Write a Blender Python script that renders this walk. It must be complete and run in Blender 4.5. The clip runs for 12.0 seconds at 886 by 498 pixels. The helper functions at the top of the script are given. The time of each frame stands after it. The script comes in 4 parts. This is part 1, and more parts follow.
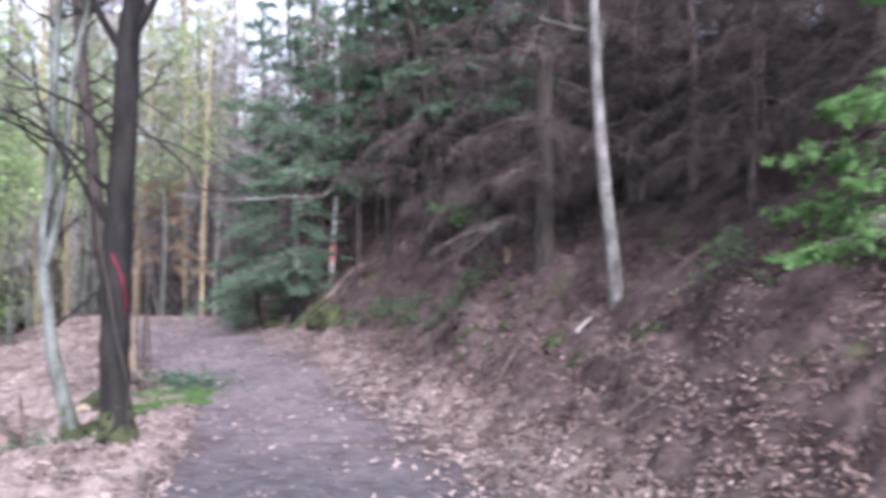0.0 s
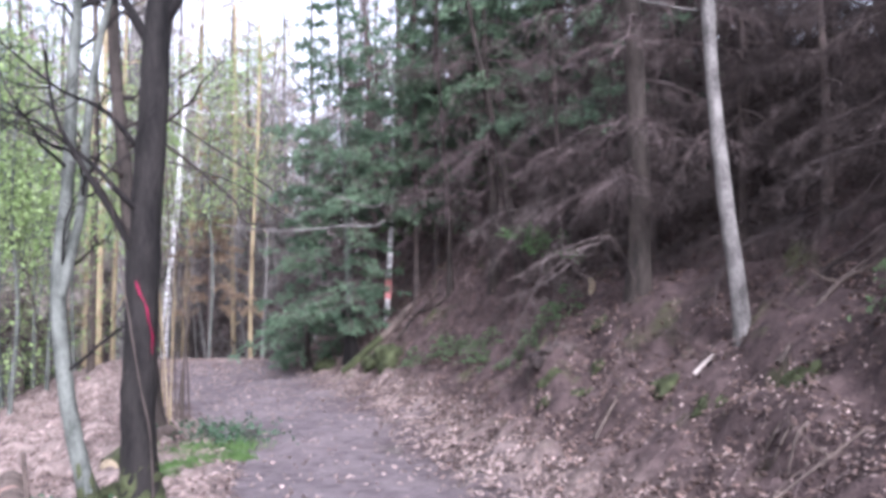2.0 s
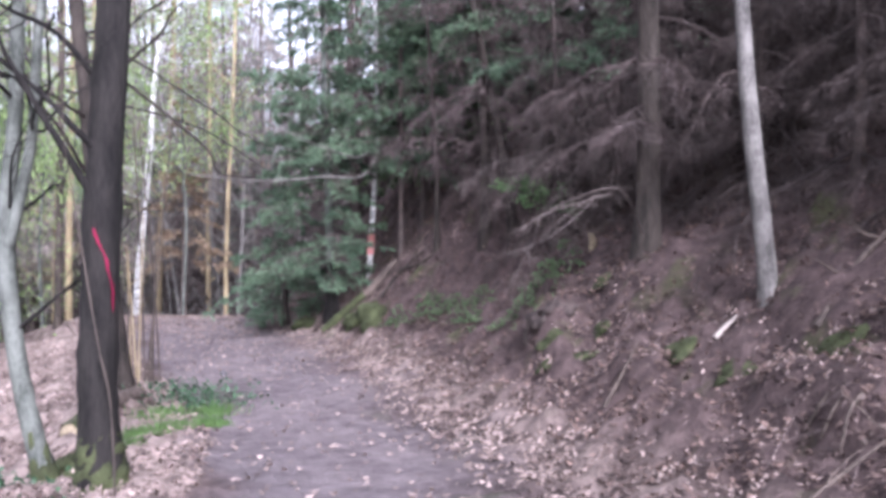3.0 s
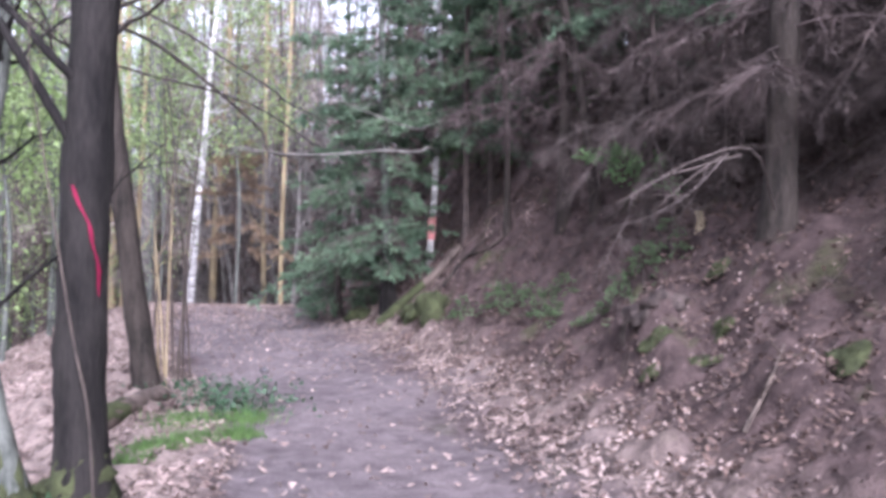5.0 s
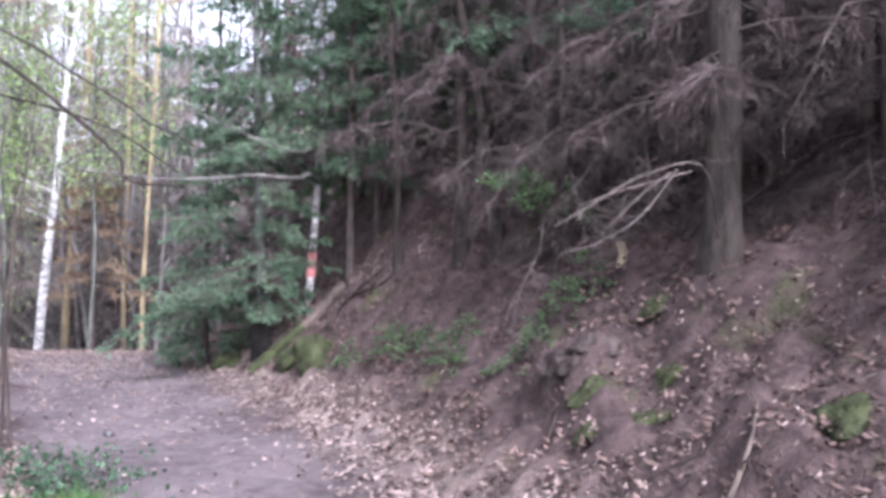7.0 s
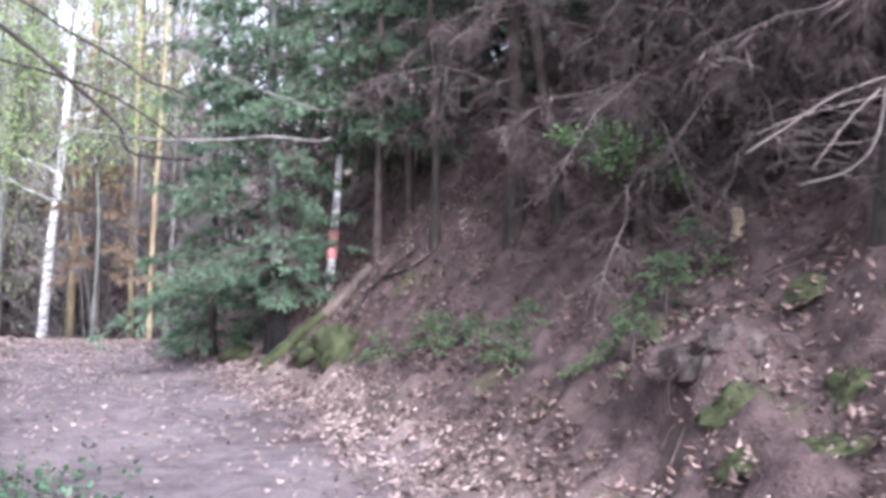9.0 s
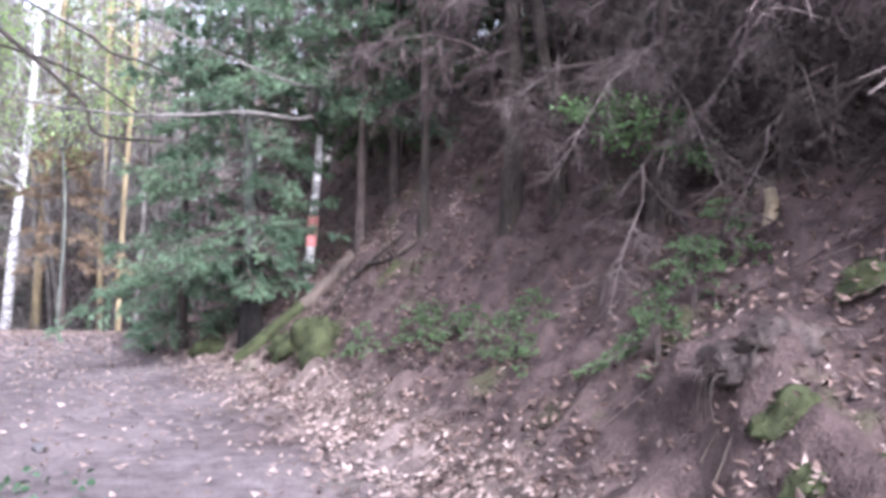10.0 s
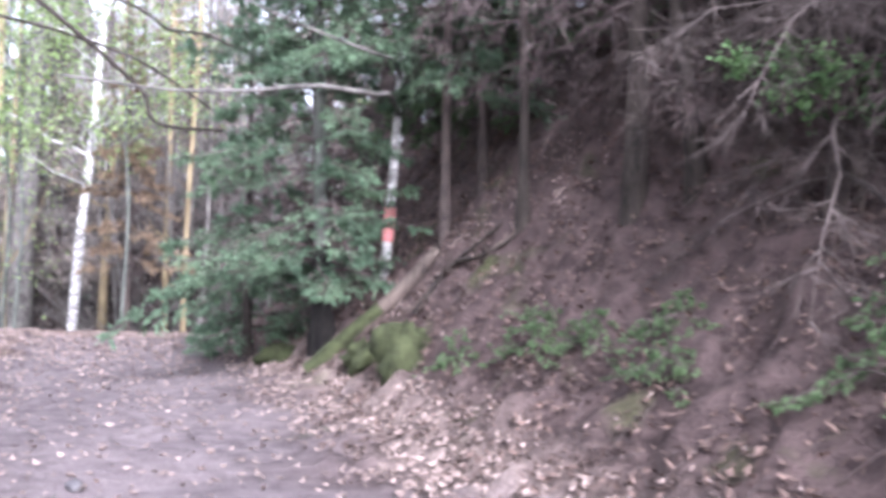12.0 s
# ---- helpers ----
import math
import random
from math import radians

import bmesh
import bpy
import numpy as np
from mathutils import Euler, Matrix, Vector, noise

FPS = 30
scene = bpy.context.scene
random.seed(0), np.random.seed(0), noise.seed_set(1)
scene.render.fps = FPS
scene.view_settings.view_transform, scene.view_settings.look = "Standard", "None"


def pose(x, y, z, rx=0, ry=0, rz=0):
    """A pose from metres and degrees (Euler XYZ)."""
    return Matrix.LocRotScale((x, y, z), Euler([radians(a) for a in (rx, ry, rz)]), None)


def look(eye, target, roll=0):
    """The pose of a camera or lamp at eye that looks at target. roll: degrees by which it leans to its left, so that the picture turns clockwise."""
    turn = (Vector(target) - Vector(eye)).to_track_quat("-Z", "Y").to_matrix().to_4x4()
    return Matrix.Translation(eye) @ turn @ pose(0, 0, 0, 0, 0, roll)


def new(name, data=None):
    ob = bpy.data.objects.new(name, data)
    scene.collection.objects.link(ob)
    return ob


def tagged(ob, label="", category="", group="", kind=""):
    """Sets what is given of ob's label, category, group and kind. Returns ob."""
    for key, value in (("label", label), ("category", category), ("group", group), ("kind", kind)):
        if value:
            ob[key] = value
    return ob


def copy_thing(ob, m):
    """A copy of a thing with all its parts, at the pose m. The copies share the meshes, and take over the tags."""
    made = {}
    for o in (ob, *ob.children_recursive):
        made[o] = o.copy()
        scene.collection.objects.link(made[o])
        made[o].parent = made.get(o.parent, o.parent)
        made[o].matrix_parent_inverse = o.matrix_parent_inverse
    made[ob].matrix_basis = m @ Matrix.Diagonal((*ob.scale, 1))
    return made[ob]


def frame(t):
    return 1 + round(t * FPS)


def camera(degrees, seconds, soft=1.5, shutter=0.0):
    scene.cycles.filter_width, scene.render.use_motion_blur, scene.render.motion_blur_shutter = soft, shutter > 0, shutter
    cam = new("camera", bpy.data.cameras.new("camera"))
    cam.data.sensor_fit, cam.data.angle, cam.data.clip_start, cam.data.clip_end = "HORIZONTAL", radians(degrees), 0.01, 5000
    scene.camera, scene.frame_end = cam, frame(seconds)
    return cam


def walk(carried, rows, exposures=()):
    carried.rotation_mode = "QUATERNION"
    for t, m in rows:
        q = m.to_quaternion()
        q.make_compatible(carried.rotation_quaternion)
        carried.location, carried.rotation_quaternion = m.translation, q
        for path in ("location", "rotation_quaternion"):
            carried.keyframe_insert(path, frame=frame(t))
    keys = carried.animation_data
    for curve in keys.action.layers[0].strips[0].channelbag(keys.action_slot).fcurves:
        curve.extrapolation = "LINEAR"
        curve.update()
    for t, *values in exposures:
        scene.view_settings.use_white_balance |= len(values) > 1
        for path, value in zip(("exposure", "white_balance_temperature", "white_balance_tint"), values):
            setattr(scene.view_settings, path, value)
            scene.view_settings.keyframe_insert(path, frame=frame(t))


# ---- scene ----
cam = camera(55.0, 12.0, soft=3.8, shutter=0.5)
PATH = [
    (0, (0.0, 0.0, 1.35), (0.032, 2.0, 1.336), -0.1),
    (0.5, (0.041, 0.333, 1.324), (-0.127, 2.326, 1.318), -0.8),
    (1, (-0.07, 0.665, 1.274), (-0.222, 2.659, 1.292), -0.7),
    (1.5, (-0.182, 0.988, 1.234), (-0.299, 2.984, 1.283), -0.6),
    (2, (-0.282, 1.34, 1.219), (-0.361, 3.336, 1.302), -0.7),
    (2.5, (-0.377, 1.678, 1.214), (-0.419, 3.678, 1.255), -0.4),
    (3, (-0.451, 2.01, 1.172), (-0.477, 4.01, 1.158), -0.1),
    (3.5, (-0.386, 2.316, 1.151), (-0.549, 4.31, 1.122), -0.3),
    (5.5, (-0.71, 3.777, 1.027), (-0.856, 5.771, 0.994), 0.9),
    (6, (-0.747, 4.059, 1.048), (-0.688, 6.057, 1.016), 0.2),
    (6.5, (-0.771, 4.267, 1.03), (-0.642, 6.261, 1.095), 0.3),
    (8.5, (-0.963, 5.676, 0.895), (-0.852, 7.672, 0.947), 0.9),
    (9, (-1.035, 6.001, 0.886), (-0.936, 7.998, 0.93), 0.8),
    (9.5, (-1.103, 6.307, 0.874), (-0.992, 8.303, 0.92), 0.8),
    (10, (-1.127, 6.604, 0.838), (-0.971, 8.597, 0.867), 1.2),
    (10.5, (-1.135, 6.9, 0.83), (-0.928, 8.889, 0.837), 1.2),
    (11, (-1.202, 7.21, 0.822), (-1.015, 9.201, 0.819), 1.3),
    (11.5, (-1.266, 7.493, 0.816), (-1.11, 9.487, 0.819), 1.3),
    (12, (-1.365, 7.739, 0.817), (-1.352, 9.739, 0.839), 1.0),
]
walk(cam, [(t, look(eye, target, roll)) for t, eye, target, roll in PATH], exposures=[(0, 1.68, 5540, 21), (5, 1.7, 5540, 25), (9, 2.06, 5560, 21), (12, 2.2, 5560, 21)])

# ---- light ----
SUN_UP, SUN_ROUND = radians(37), radians(161)
world = bpy.data.worlds.new("sky")
scene.world = world
world.use_nodes = True
sky = world.node_tree.nodes.new("ShaderNodeTexSky")
sky.sky_type, sky.sun_disc, sky.sun_elevation, sky.sun_rotation = "NISHITA", False, SUN_UP, SUN_ROUND
sky.air_density, sky.dust_density, sky.ozone_density = 1.0, 3.0, 1.0
veil = world.node_tree.nodes.new("ShaderNodeHueSaturation")
veil.inputs["Saturation"].default_value = 0.14
world.node_tree.links.new(sky.outputs[0], veil.inputs["Color"])
world.node_tree.links.new(veil.outputs[0], world.node_tree.nodes["Background"].inputs[0])
world.node_tree.nodes["Background"].inputs[1].default_value = 0.15
sun = new("sun", bpy.data.lights.new("sun", "SUN"))
sun.data.energy, sun.data.angle, sun.data.color = 2.1, radians(14), (1.0, 0.96, 0.92)
sun.matrix_world = look((math.sin(SUN_ROUND) * 30, math.cos(SUN_ROUND) * 30, math.tan(SUN_UP) * 30), (0, 0, 0))

# ---- materials ----


def material(name, dark, light, scale=8.0, rough=0.85, bump=0.3, fine=60.0, stretch=(1, 1, 1), island=0.0, random_tone=0.0, through_light=0.0):
    """A rough natural surface: two tones mixed by coarse and fine noise, with relief; island or random_tone vary it piece by piece."""
    m = bpy.data.materials.new(name)
    m.use_nodes = True
    n, link = m.node_tree.nodes, m.node_tree.links.new
    b = n["Principled BSDF"]
    b.inputs["Roughness"].default_value = rough
    b.inputs["Specular IOR Level"].default_value = 0.25
    co, mp = n.new("ShaderNodeTexCoord"), n.new("ShaderNodeMapping")
    mp.inputs["Scale"].default_value = stretch
    link(co.outputs["Object"], mp.inputs[0])
    a, f = n.new("ShaderNodeTexNoise"), n.new("ShaderNodeTexNoise")
    for t, s in ((a, scale), (f, fine)):
        t.inputs["Scale"].default_value, t.inputs["Detail"].default_value = s, 5
        link(mp.outputs[0], t.inputs[0])
    add = n.new("ShaderNodeMath")
    add.operation = "MULTIPLY_ADD"
    add.inputs[1].default_value = 0.5
    link(f.outputs[0], add.inputs[0])
    link(a.outputs[0], add.inputs[2])
    ramp = n.new("ShaderNodeValToRGB")
    ramp.color_ramp.elements[0].position, ramp.color_ramp.elements[1].position = 0.55, 0.95
    ramp.color_ramp.elements[0].color, ramp.color_ramp.elements[1].color = (*dark, 1), (*light, 1)
    link(add.outputs[0], ramp.inputs[0])
    colour = ramp.outputs[0]
    if island or random_tone:
        src = n.new("ShaderNodeNewGeometry").outputs["Random Per Island"] if island else n.new("ShaderNodeObjectInfo").outputs["Random"]
        rng = n.new("ShaderNodeMapRange")
        rng.inputs[3].default_value, rng.inputs[4].default_value = 1 - (island or random_tone), 1 + (island or random_tone)
        link(src, rng.inputs[0])
        hsv = n.new("ShaderNodeHueSaturation")
        link(rng.outputs[0], hsv.inputs["Value"])
        link(colour, hsv.inputs["Color"])
        colour = hsv.outputs[0]
    link(colour, b.inputs["Base Color"])
    if bump:
        bp = n.new("ShaderNodeBump")
        bp.inputs["Strength"].default_value, bp.inputs["Distance"].default_value = bump, 0.02
        link(add.outputs[0], bp.inputs["Height"])
        link(bp.outputs[0], b.inputs["Normal"])
    if through_light:
        t, mix = n.new("ShaderNodeBsdfTranslucent"), n.new("ShaderNodeMixShader")
        link(colour, t.inputs[0])
        mix.inputs[0].default_value = through_light
        link(b.outputs[0], mix.inputs[1])
        link(t.outputs[0], mix.inputs[2])
        link(mix.outputs[0], n["Material Output"].inputs[0])
    return m


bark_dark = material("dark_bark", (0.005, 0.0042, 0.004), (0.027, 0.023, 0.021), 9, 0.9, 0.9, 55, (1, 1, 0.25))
bark_grey = material("grey_green_bark", (0.045, 0.05, 0.042), (0.165, 0.172, 0.15), 7, 0.85, 0.5, 50, (1, 1, 0.5))
bark_pale = material("pale_grey_bark", (0.055, 0.05, 0.046), (0.215, 0.197, 0.18), 7, 0.85, 0.5, 45, (1, 1, 0.6))
bark_brown = material("brown_bark", (0.036, 0.029, 0.025), (0.115, 0.09, 0.075), 9, 0.9, 0.8, 55, (1, 1, 0.3))
bark_dusk = material("dusky_brown_bark", (0.016, 0.013, 0.011), (0.06, 0.048, 0.04), 9, 0.9, 0.9, 55, (1, 1, 0.3))
bark_spruce = material("spruce_bark", (0.03, 0.024, 0.022), (0.105, 0.08, 0.07), 12, 0.9, 0.8, 70, (1, 1, 0.5), random_tone=0.3)
# tan bark brightened in colour for low sun on the far trunks
bark_tan = material("tan_bark", (0.18, 0.135, 0.08), (0.40, 0.32, 0.19), 6, 0.85, 0.5, 45, (1, 1, 0.3), random_tone=0.3)
bark_birch = material("birch_bark", (0.17, 0.155, 0.145), (0.74, 0.72, 0.70), 3.5, 0.6, 0.3, 14, (1, 1, 3.0))
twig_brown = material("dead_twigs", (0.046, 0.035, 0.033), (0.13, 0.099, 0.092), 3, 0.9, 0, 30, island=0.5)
# darker copy of the dead twigs, shade of the upper bank in its colour
twig_shaded = material("shaded_dead_twigs", (0.028, 0.022, 0.02), (0.085, 0.065, 0.059), 3, 0.9, 0, 30, island=0.5)
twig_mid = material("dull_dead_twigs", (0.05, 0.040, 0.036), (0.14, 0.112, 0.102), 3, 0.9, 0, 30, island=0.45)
# grey-brown lightened so the far woods carry distance haze in their colour
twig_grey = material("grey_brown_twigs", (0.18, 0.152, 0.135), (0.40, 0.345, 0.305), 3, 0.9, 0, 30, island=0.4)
# rust-brown lightened in colour for sunlit boughs near the bend
twig_rust = material("rusty_needles", (0.20, 0.14, 0.095), (0.42, 0.32, 0.22), 2, 0.9, 0, 20, island=0.35, through_light=0.3)
needles = material("spruce_needles", (0.098, 0.16, 0.105), (0.225, 0.32, 0.20), 1.6, 0.7, 0, 14, island=0.45, through_light=0.4)
needles_soft = material("seedling_needles", (0.075, 0.125, 0.058), (0.18, 0.265, 0.125), 2.0, 0.7, 0, 14, island=0.4, through_light=0.3)
needles_fresh = material("fresh_spruce_needles", (0.10, 0.20, 0.06), (0.22, 0.38, 0.13), 2.0, 0.7, 0, 14, island=0.4, through_light=0.3)
leaf_fresh = material("fresh_leaves", (0.19, 0.29, 0.10), (0.38, 0.48, 0.21), 1.5, 0.6, 0, 10, island=0.3, through_light=0.5)
leaf_bright = material("shrub_leaves", (0.07, 0.14, 0.055), (0.18, 0.29, 0.12), 2.5, 0.5, 0, 14, island=0.35, through_light=0.35)
leaf_dark = material("ivy_leaves", (0.022, 0.05, 0.026), (0.07, 0.125, 0.065), 3, 0.45, 0, 20, island=0.4, through_light=0.15)
grass_green = material("grass_blades", (0.06, 0.12, 0.035), (0.15, 0.24, 0.08), 3, 0.7, 0, 20, island=0.3, through_light=0.3)
leaf_old = material("rotten_brown_leaves", (0.05, 0.034, 0.03), (0.17, 0.115, 0.095), 2.5, 0.85, 0, 20, island=0.5)
leaf_dry = material("dry_beech_leaves", (0.09, 0.062, 0.054), (0.33, 0.255, 0.225), 2.5, 0.8, 0, 20, island=0.55, through_light=0.1)
moss = material("moss", (0.026, 0.030, 0.014), (0.072, 0.082, 0.036), 9, 0.95, 1.0, 90)
paint_red = material("red_paint", (0.11, 0.004, 0.022), (0.23, 0.009, 0.045), 8, 0.6, 0.4, 40)
paint_pink = material("faded_red_paint", (0.56, 0.19, 0.18), (0.74, 0.33, 0.31), 8, 0.7, 0.2, 40)
wood_cut = material("cut_wood", (0.17, 0.13, 0.085), (0.40, 0.325, 0.22), 6, 0.85, 0.4, 40)
wood_dead = material("dead_wood", (0.045, 0.035, 0.03), (0.15, 0.115, 0.095), 8, 0.9, 0.7, 50, (1, 1, 0.4))
stone = material("pebble_stone", (0.05, 0.045, 0.05), (0.14, 0.13, 0.13), 20, 0.8, 0.3, 90)


def ground_material():
    """Trodden earth on the path, needle litter on the bank and leaf mould on the verge, mixed by where each lies."""
    m = bpy.data.materials.new("forest_floor")
    m.use_nodes = True
    n, link = m.node_tree.nodes, m.node_tree.links.new
    b = n["Principled BSDF"]
    b.inputs["Roughness"].default_value, b.inputs["Specular IOR Level"].default_value = 0.9, 0.2
    co = n.new("ShaderNodeTexCoord")

    def noise_of(scale, detail=6.0):
        t = n.new("ShaderNodeTexNoise")
        t.inputs["Scale"].default_value, t.inputs["Detail"].default_value = scale, detail
        link(co.outputs["Object"], t.inputs[0])
        return t.outputs[0]

    def tones(fac, lo, hi, dark, light):
        r = n.new("ShaderNodeValToRGB")
        r.color_ramp.elements[0].position, r.color_ramp.elements[1].position = lo, hi
        r.color_ramp.elements[0].color, r.color_ramp.elements[1].color = (*dark, 1), (*light, 1)
        link(fac, r.inputs[0])
        return r.outputs[0]

    def mixed(fac, one, two):
        x = n.new("ShaderNodeMix")
        x.data_type = "RGBA"
        link(fac, x.inputs[0])
        link(one, x.inputs[6])
        link(two, x.inputs[7])
        return x.outputs[2]

    def attribute(name):
        a = n.new("ShaderNodeAttribute")
        a.attribute_name = name
        return a.outputs["Fac"]

    big, mid, fine = noise_of(1.1), noise_of(7), noise_of(55, 8)
    both = n.new("ShaderNodeMath")
    both.operation = "MULTIPLY_ADD"
    both.inputs[1].default_value = 0.6
    link(fine, both.inputs[0])
    link(mid, both.inputs[2])
    # needle litter toned down: part of the bank's shade sits in its colour
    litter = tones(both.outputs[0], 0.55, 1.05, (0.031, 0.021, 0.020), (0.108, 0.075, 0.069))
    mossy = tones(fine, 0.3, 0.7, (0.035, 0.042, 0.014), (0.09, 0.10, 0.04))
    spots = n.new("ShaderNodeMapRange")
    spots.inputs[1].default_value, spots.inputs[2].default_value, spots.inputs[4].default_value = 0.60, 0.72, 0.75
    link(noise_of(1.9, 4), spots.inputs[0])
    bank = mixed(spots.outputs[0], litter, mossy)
    earth = tones(both.outputs[0], 0.5, 1.1, (0.066, 0.052, 0.054), (0.18, 0.148, 0.15))
    pale = tones(fine, 0.35, 0.7, (0.15, 0.12, 0.118), (0.30, 0.25, 0.245))
    worn = n.new("ShaderNodeMapRange")
    worn.inputs[1].default_value, worn.inputs[2].default_value, worn.inputs[4].default_value = 0.48, 0.68, 0.7
    link(big, worn.inputs[0])
    path = mixed(worn.outputs[0], earth, pale)
    mould = tones(both.outputs[0], 0.55, 1.0, (0.10, 0.074, 0.065), (0.34, 0.265, 0.23))
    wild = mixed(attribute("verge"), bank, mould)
    # darker earth that paints the shade over the near path
    shaded_earth = tones(both.outputs[0], 0.5, 1.1, (0.04, 0.034, 0.038), (0.115, 0.10, 0.107))
    path = mixed(attribute("path_shade"), path, shaded_earth)
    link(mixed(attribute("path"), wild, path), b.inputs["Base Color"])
    bp = n.new("ShaderNodeBump")
    bp.inputs["Strength"].default_value, bp.inputs["Distance"].default_value = 0.9, 0.045
    link(both.outputs[0], bp.inputs["Height"])
    link(bp.outputs[0], b.inputs["Normal"])
    return m


# ---- building helpers ----


class Soup:
    """Vertices and faces gathered piece by piece for one mesh."""

    def __init__(self):
        self.v, self.f, self.n = [], [], 0

    def add(self, v, *faces):
        v = np.asarray(v, float).reshape(-1, 3)
        self.v.append(v)
        self.f += [np.asarray(f, int) + self.n for f in faces]
        self.n += len(v)

    def mesh(self, name, mat, smooth=True):
        me = bpy.data.meshes.new(name)
        v = np.concatenate(self.v)
        me.vertices.add(len(v))
        me.vertices.foreach_set("co", v.ravel())
        sizes = np.concatenate([np.full(len(f), f.shape[1]) for f in self.f])
        loops = np.concatenate([f.ravel() for f in self.f])
        me.loops.add(len(loops))
        me.loops.foreach_set("vertex_index", loops)
        me.polygons.add(len(sizes))
        me.polygons.foreach_set("loop_start", np.concatenate([[0], np.cumsum(sizes)[:-1]]))
        me.polygons.foreach_set("use_smooth", np.full(len(sizes), smooth))
        me.update(calc_edges=True)
        me.validate()
        me.materials.append(mat)
        return me


def part(name, soup, mat, parent=None, label="", smooth=True, kind=""):
    ob = new(name, soup.mesh(name, mat, smooth))
    ob.parent = parent
    return tagged(ob, label, kind=kind)


def thing(name, place, label, category, group=""):
    ob = new(name)
    ob.empty_display_size = 0.1
    ob.location = place
    return tagged(ob, label, category, group)


def unit(v):
    return v / (np.linalg.norm(v, axis=-1, keepdims=True) + 1e-9)


def bend_line(points, steps):
    """A smooth line through the points."""
    p = np.asarray(points, float)
    t = np.linspace(0, len(p) - 1, steps)
    i = np.clip(t.astype(int), 0, len(p) - 2)
    f = (t - i)[:, None]
    q = np.vstack([2 * p[0] - p[1], p, 2 * p[-1] - p[-2]])
    a, b, c, d = q[i], q[i + 1], q[i + 2], q[i + 3]
    return 0.5 * (2 * b + (c - a) * f + (2 * a - 5 * b + 4 * c - d) * f**2 + (3 * b - a - 3 * c + d) * f**3)


def tube(s, points, radii, sides=10, rng=None, knobs=0.0, cap=True):
    """A round limb along a line, with uneven girth."""
    p, r = np.asarray(points, float), np.asarray(radii, float)
    d = unit(np.gradient(p, axis=0))
    ref = np.array([0.31, 0.95, 0.05]) if abs(d[:, 2]).mean() > 0.6 else np.array([0.02, 0.05, 1.0])
    u = unit(np.cross(d, ref))
    w = np.cross(d, u)
    a = np.linspace(0, 2 * np.pi, sides, endpoint=False)
    ring = np.cos(a)[None, :, None] * u[:, None] + np.sin(a)[None, :, None] * w[:, None]
    girth = r[:, None] * (1 + (rng.normal(0, knobs, (len(p), sides)) if knobs else 0))
    v = p[:, None] + ring * girth[..., None]
    k, j = np.meshgrid(np.arange(len(p) - 1), np.arange(sides), indexing="ij")
    k, j = k.ravel(), j.ravel()
    j2 = (j + 1) % sides
    faces = [np.stack([k * sides + j, k * sides + j2, (k + 1) * sides + j2, (k + 1) * sides + j], 1)]
    v = v.reshape(-1, 3)
    if cap:
        v = np.vstack([v, p[-1] + d[-1] * r[-1] * 0.3])
        j = np.arange(sides)
        top = (len(p) - 1) * sides
        faces.append(np.stack([top + j, top + (j + 1) % sides, np.full(sides, len(v) - 1)], 1))
    s.add(v, *faces)


def twigs(s, start, way, length, radius, droop=0.2, plain=False):
    """Many thin three-sided twigs that taper to a tip; plain ones are straight."""
    n = len(start)
    if not n:
        return
    L, r = np.broadcast_to(length, n)[:, None], np.broadcast_to(radius, n)[:, None]
    down = np.array([0, 0, -1.0])
    mid = start + way * L * 0.5 + down * droop * L * 0.15
    tip = start + way * L + down * droop * L * 0.5
    u = unit(np.cross(way, [0.13, 0.21, 0.97]))
    w = np.cross(way, u)
    if plain:
        v = np.stack([start + (np.cos(a) * u + np.sin(a) * w) * r for a in (0, 2.1, 4.2)] + [tip], 1)
        o = np.arange(n)[:, None] * 4
        s.add(v.reshape(-1, 3), np.concatenate([o + q for q in ([0, 1, 3], [1, 2, 3], [2, 0, 3])]))
        return
    rows = []
    for at, k in ((start, 1.0), (mid, 0.7)):
        rows += [at + (np.cos(a) * u + np.sin(a) * w) * r * k for a in (0, 2.1, 4.2)]
    v = np.stack(rows + [tip], 1)
    o = np.arange(n)[:, None] * 7
    quads = np.concatenate([o + q for q in ([0, 1, 4, 3], [1, 2, 5, 4], [2, 0, 3, 5])])
    tris = np.concatenate([o + q for q in ([3, 4, 6], [4, 5, 6], [5, 3, 6])])
    s.add(v.reshape(-1, 3), quads, tris)


def blades(s, start, way, side, length, width, fold=0.15):
    """Many small leaves or needle sprays: pointed, slightly folded."""
    n = len(start)
    if not n:
        return
    L, w = np.broadcast_to(length, n)[:, None], np.broadcast_to(width, n)[:, None]
    nrm = np.cross(way, side)
    v = np.stack([start, start + way * L * 0.45 + side * w * 0.5 + nrm * w * fold, start + way * L, start + way * L * 0.45 - side * w * 0.5 + nrm * w * fold], 1)
    o = np.arange(n)[:, None] * 4
    s.add(v.reshape(-1, 3), np.concatenate([o + q for q in ([0, 1, 2], [0, 2, 3])]))


def rand_unit(rng, n, up=0.0):
    v = rng.normal(size=(n, 3))
    v[:, 2] += up
    return unit(v)


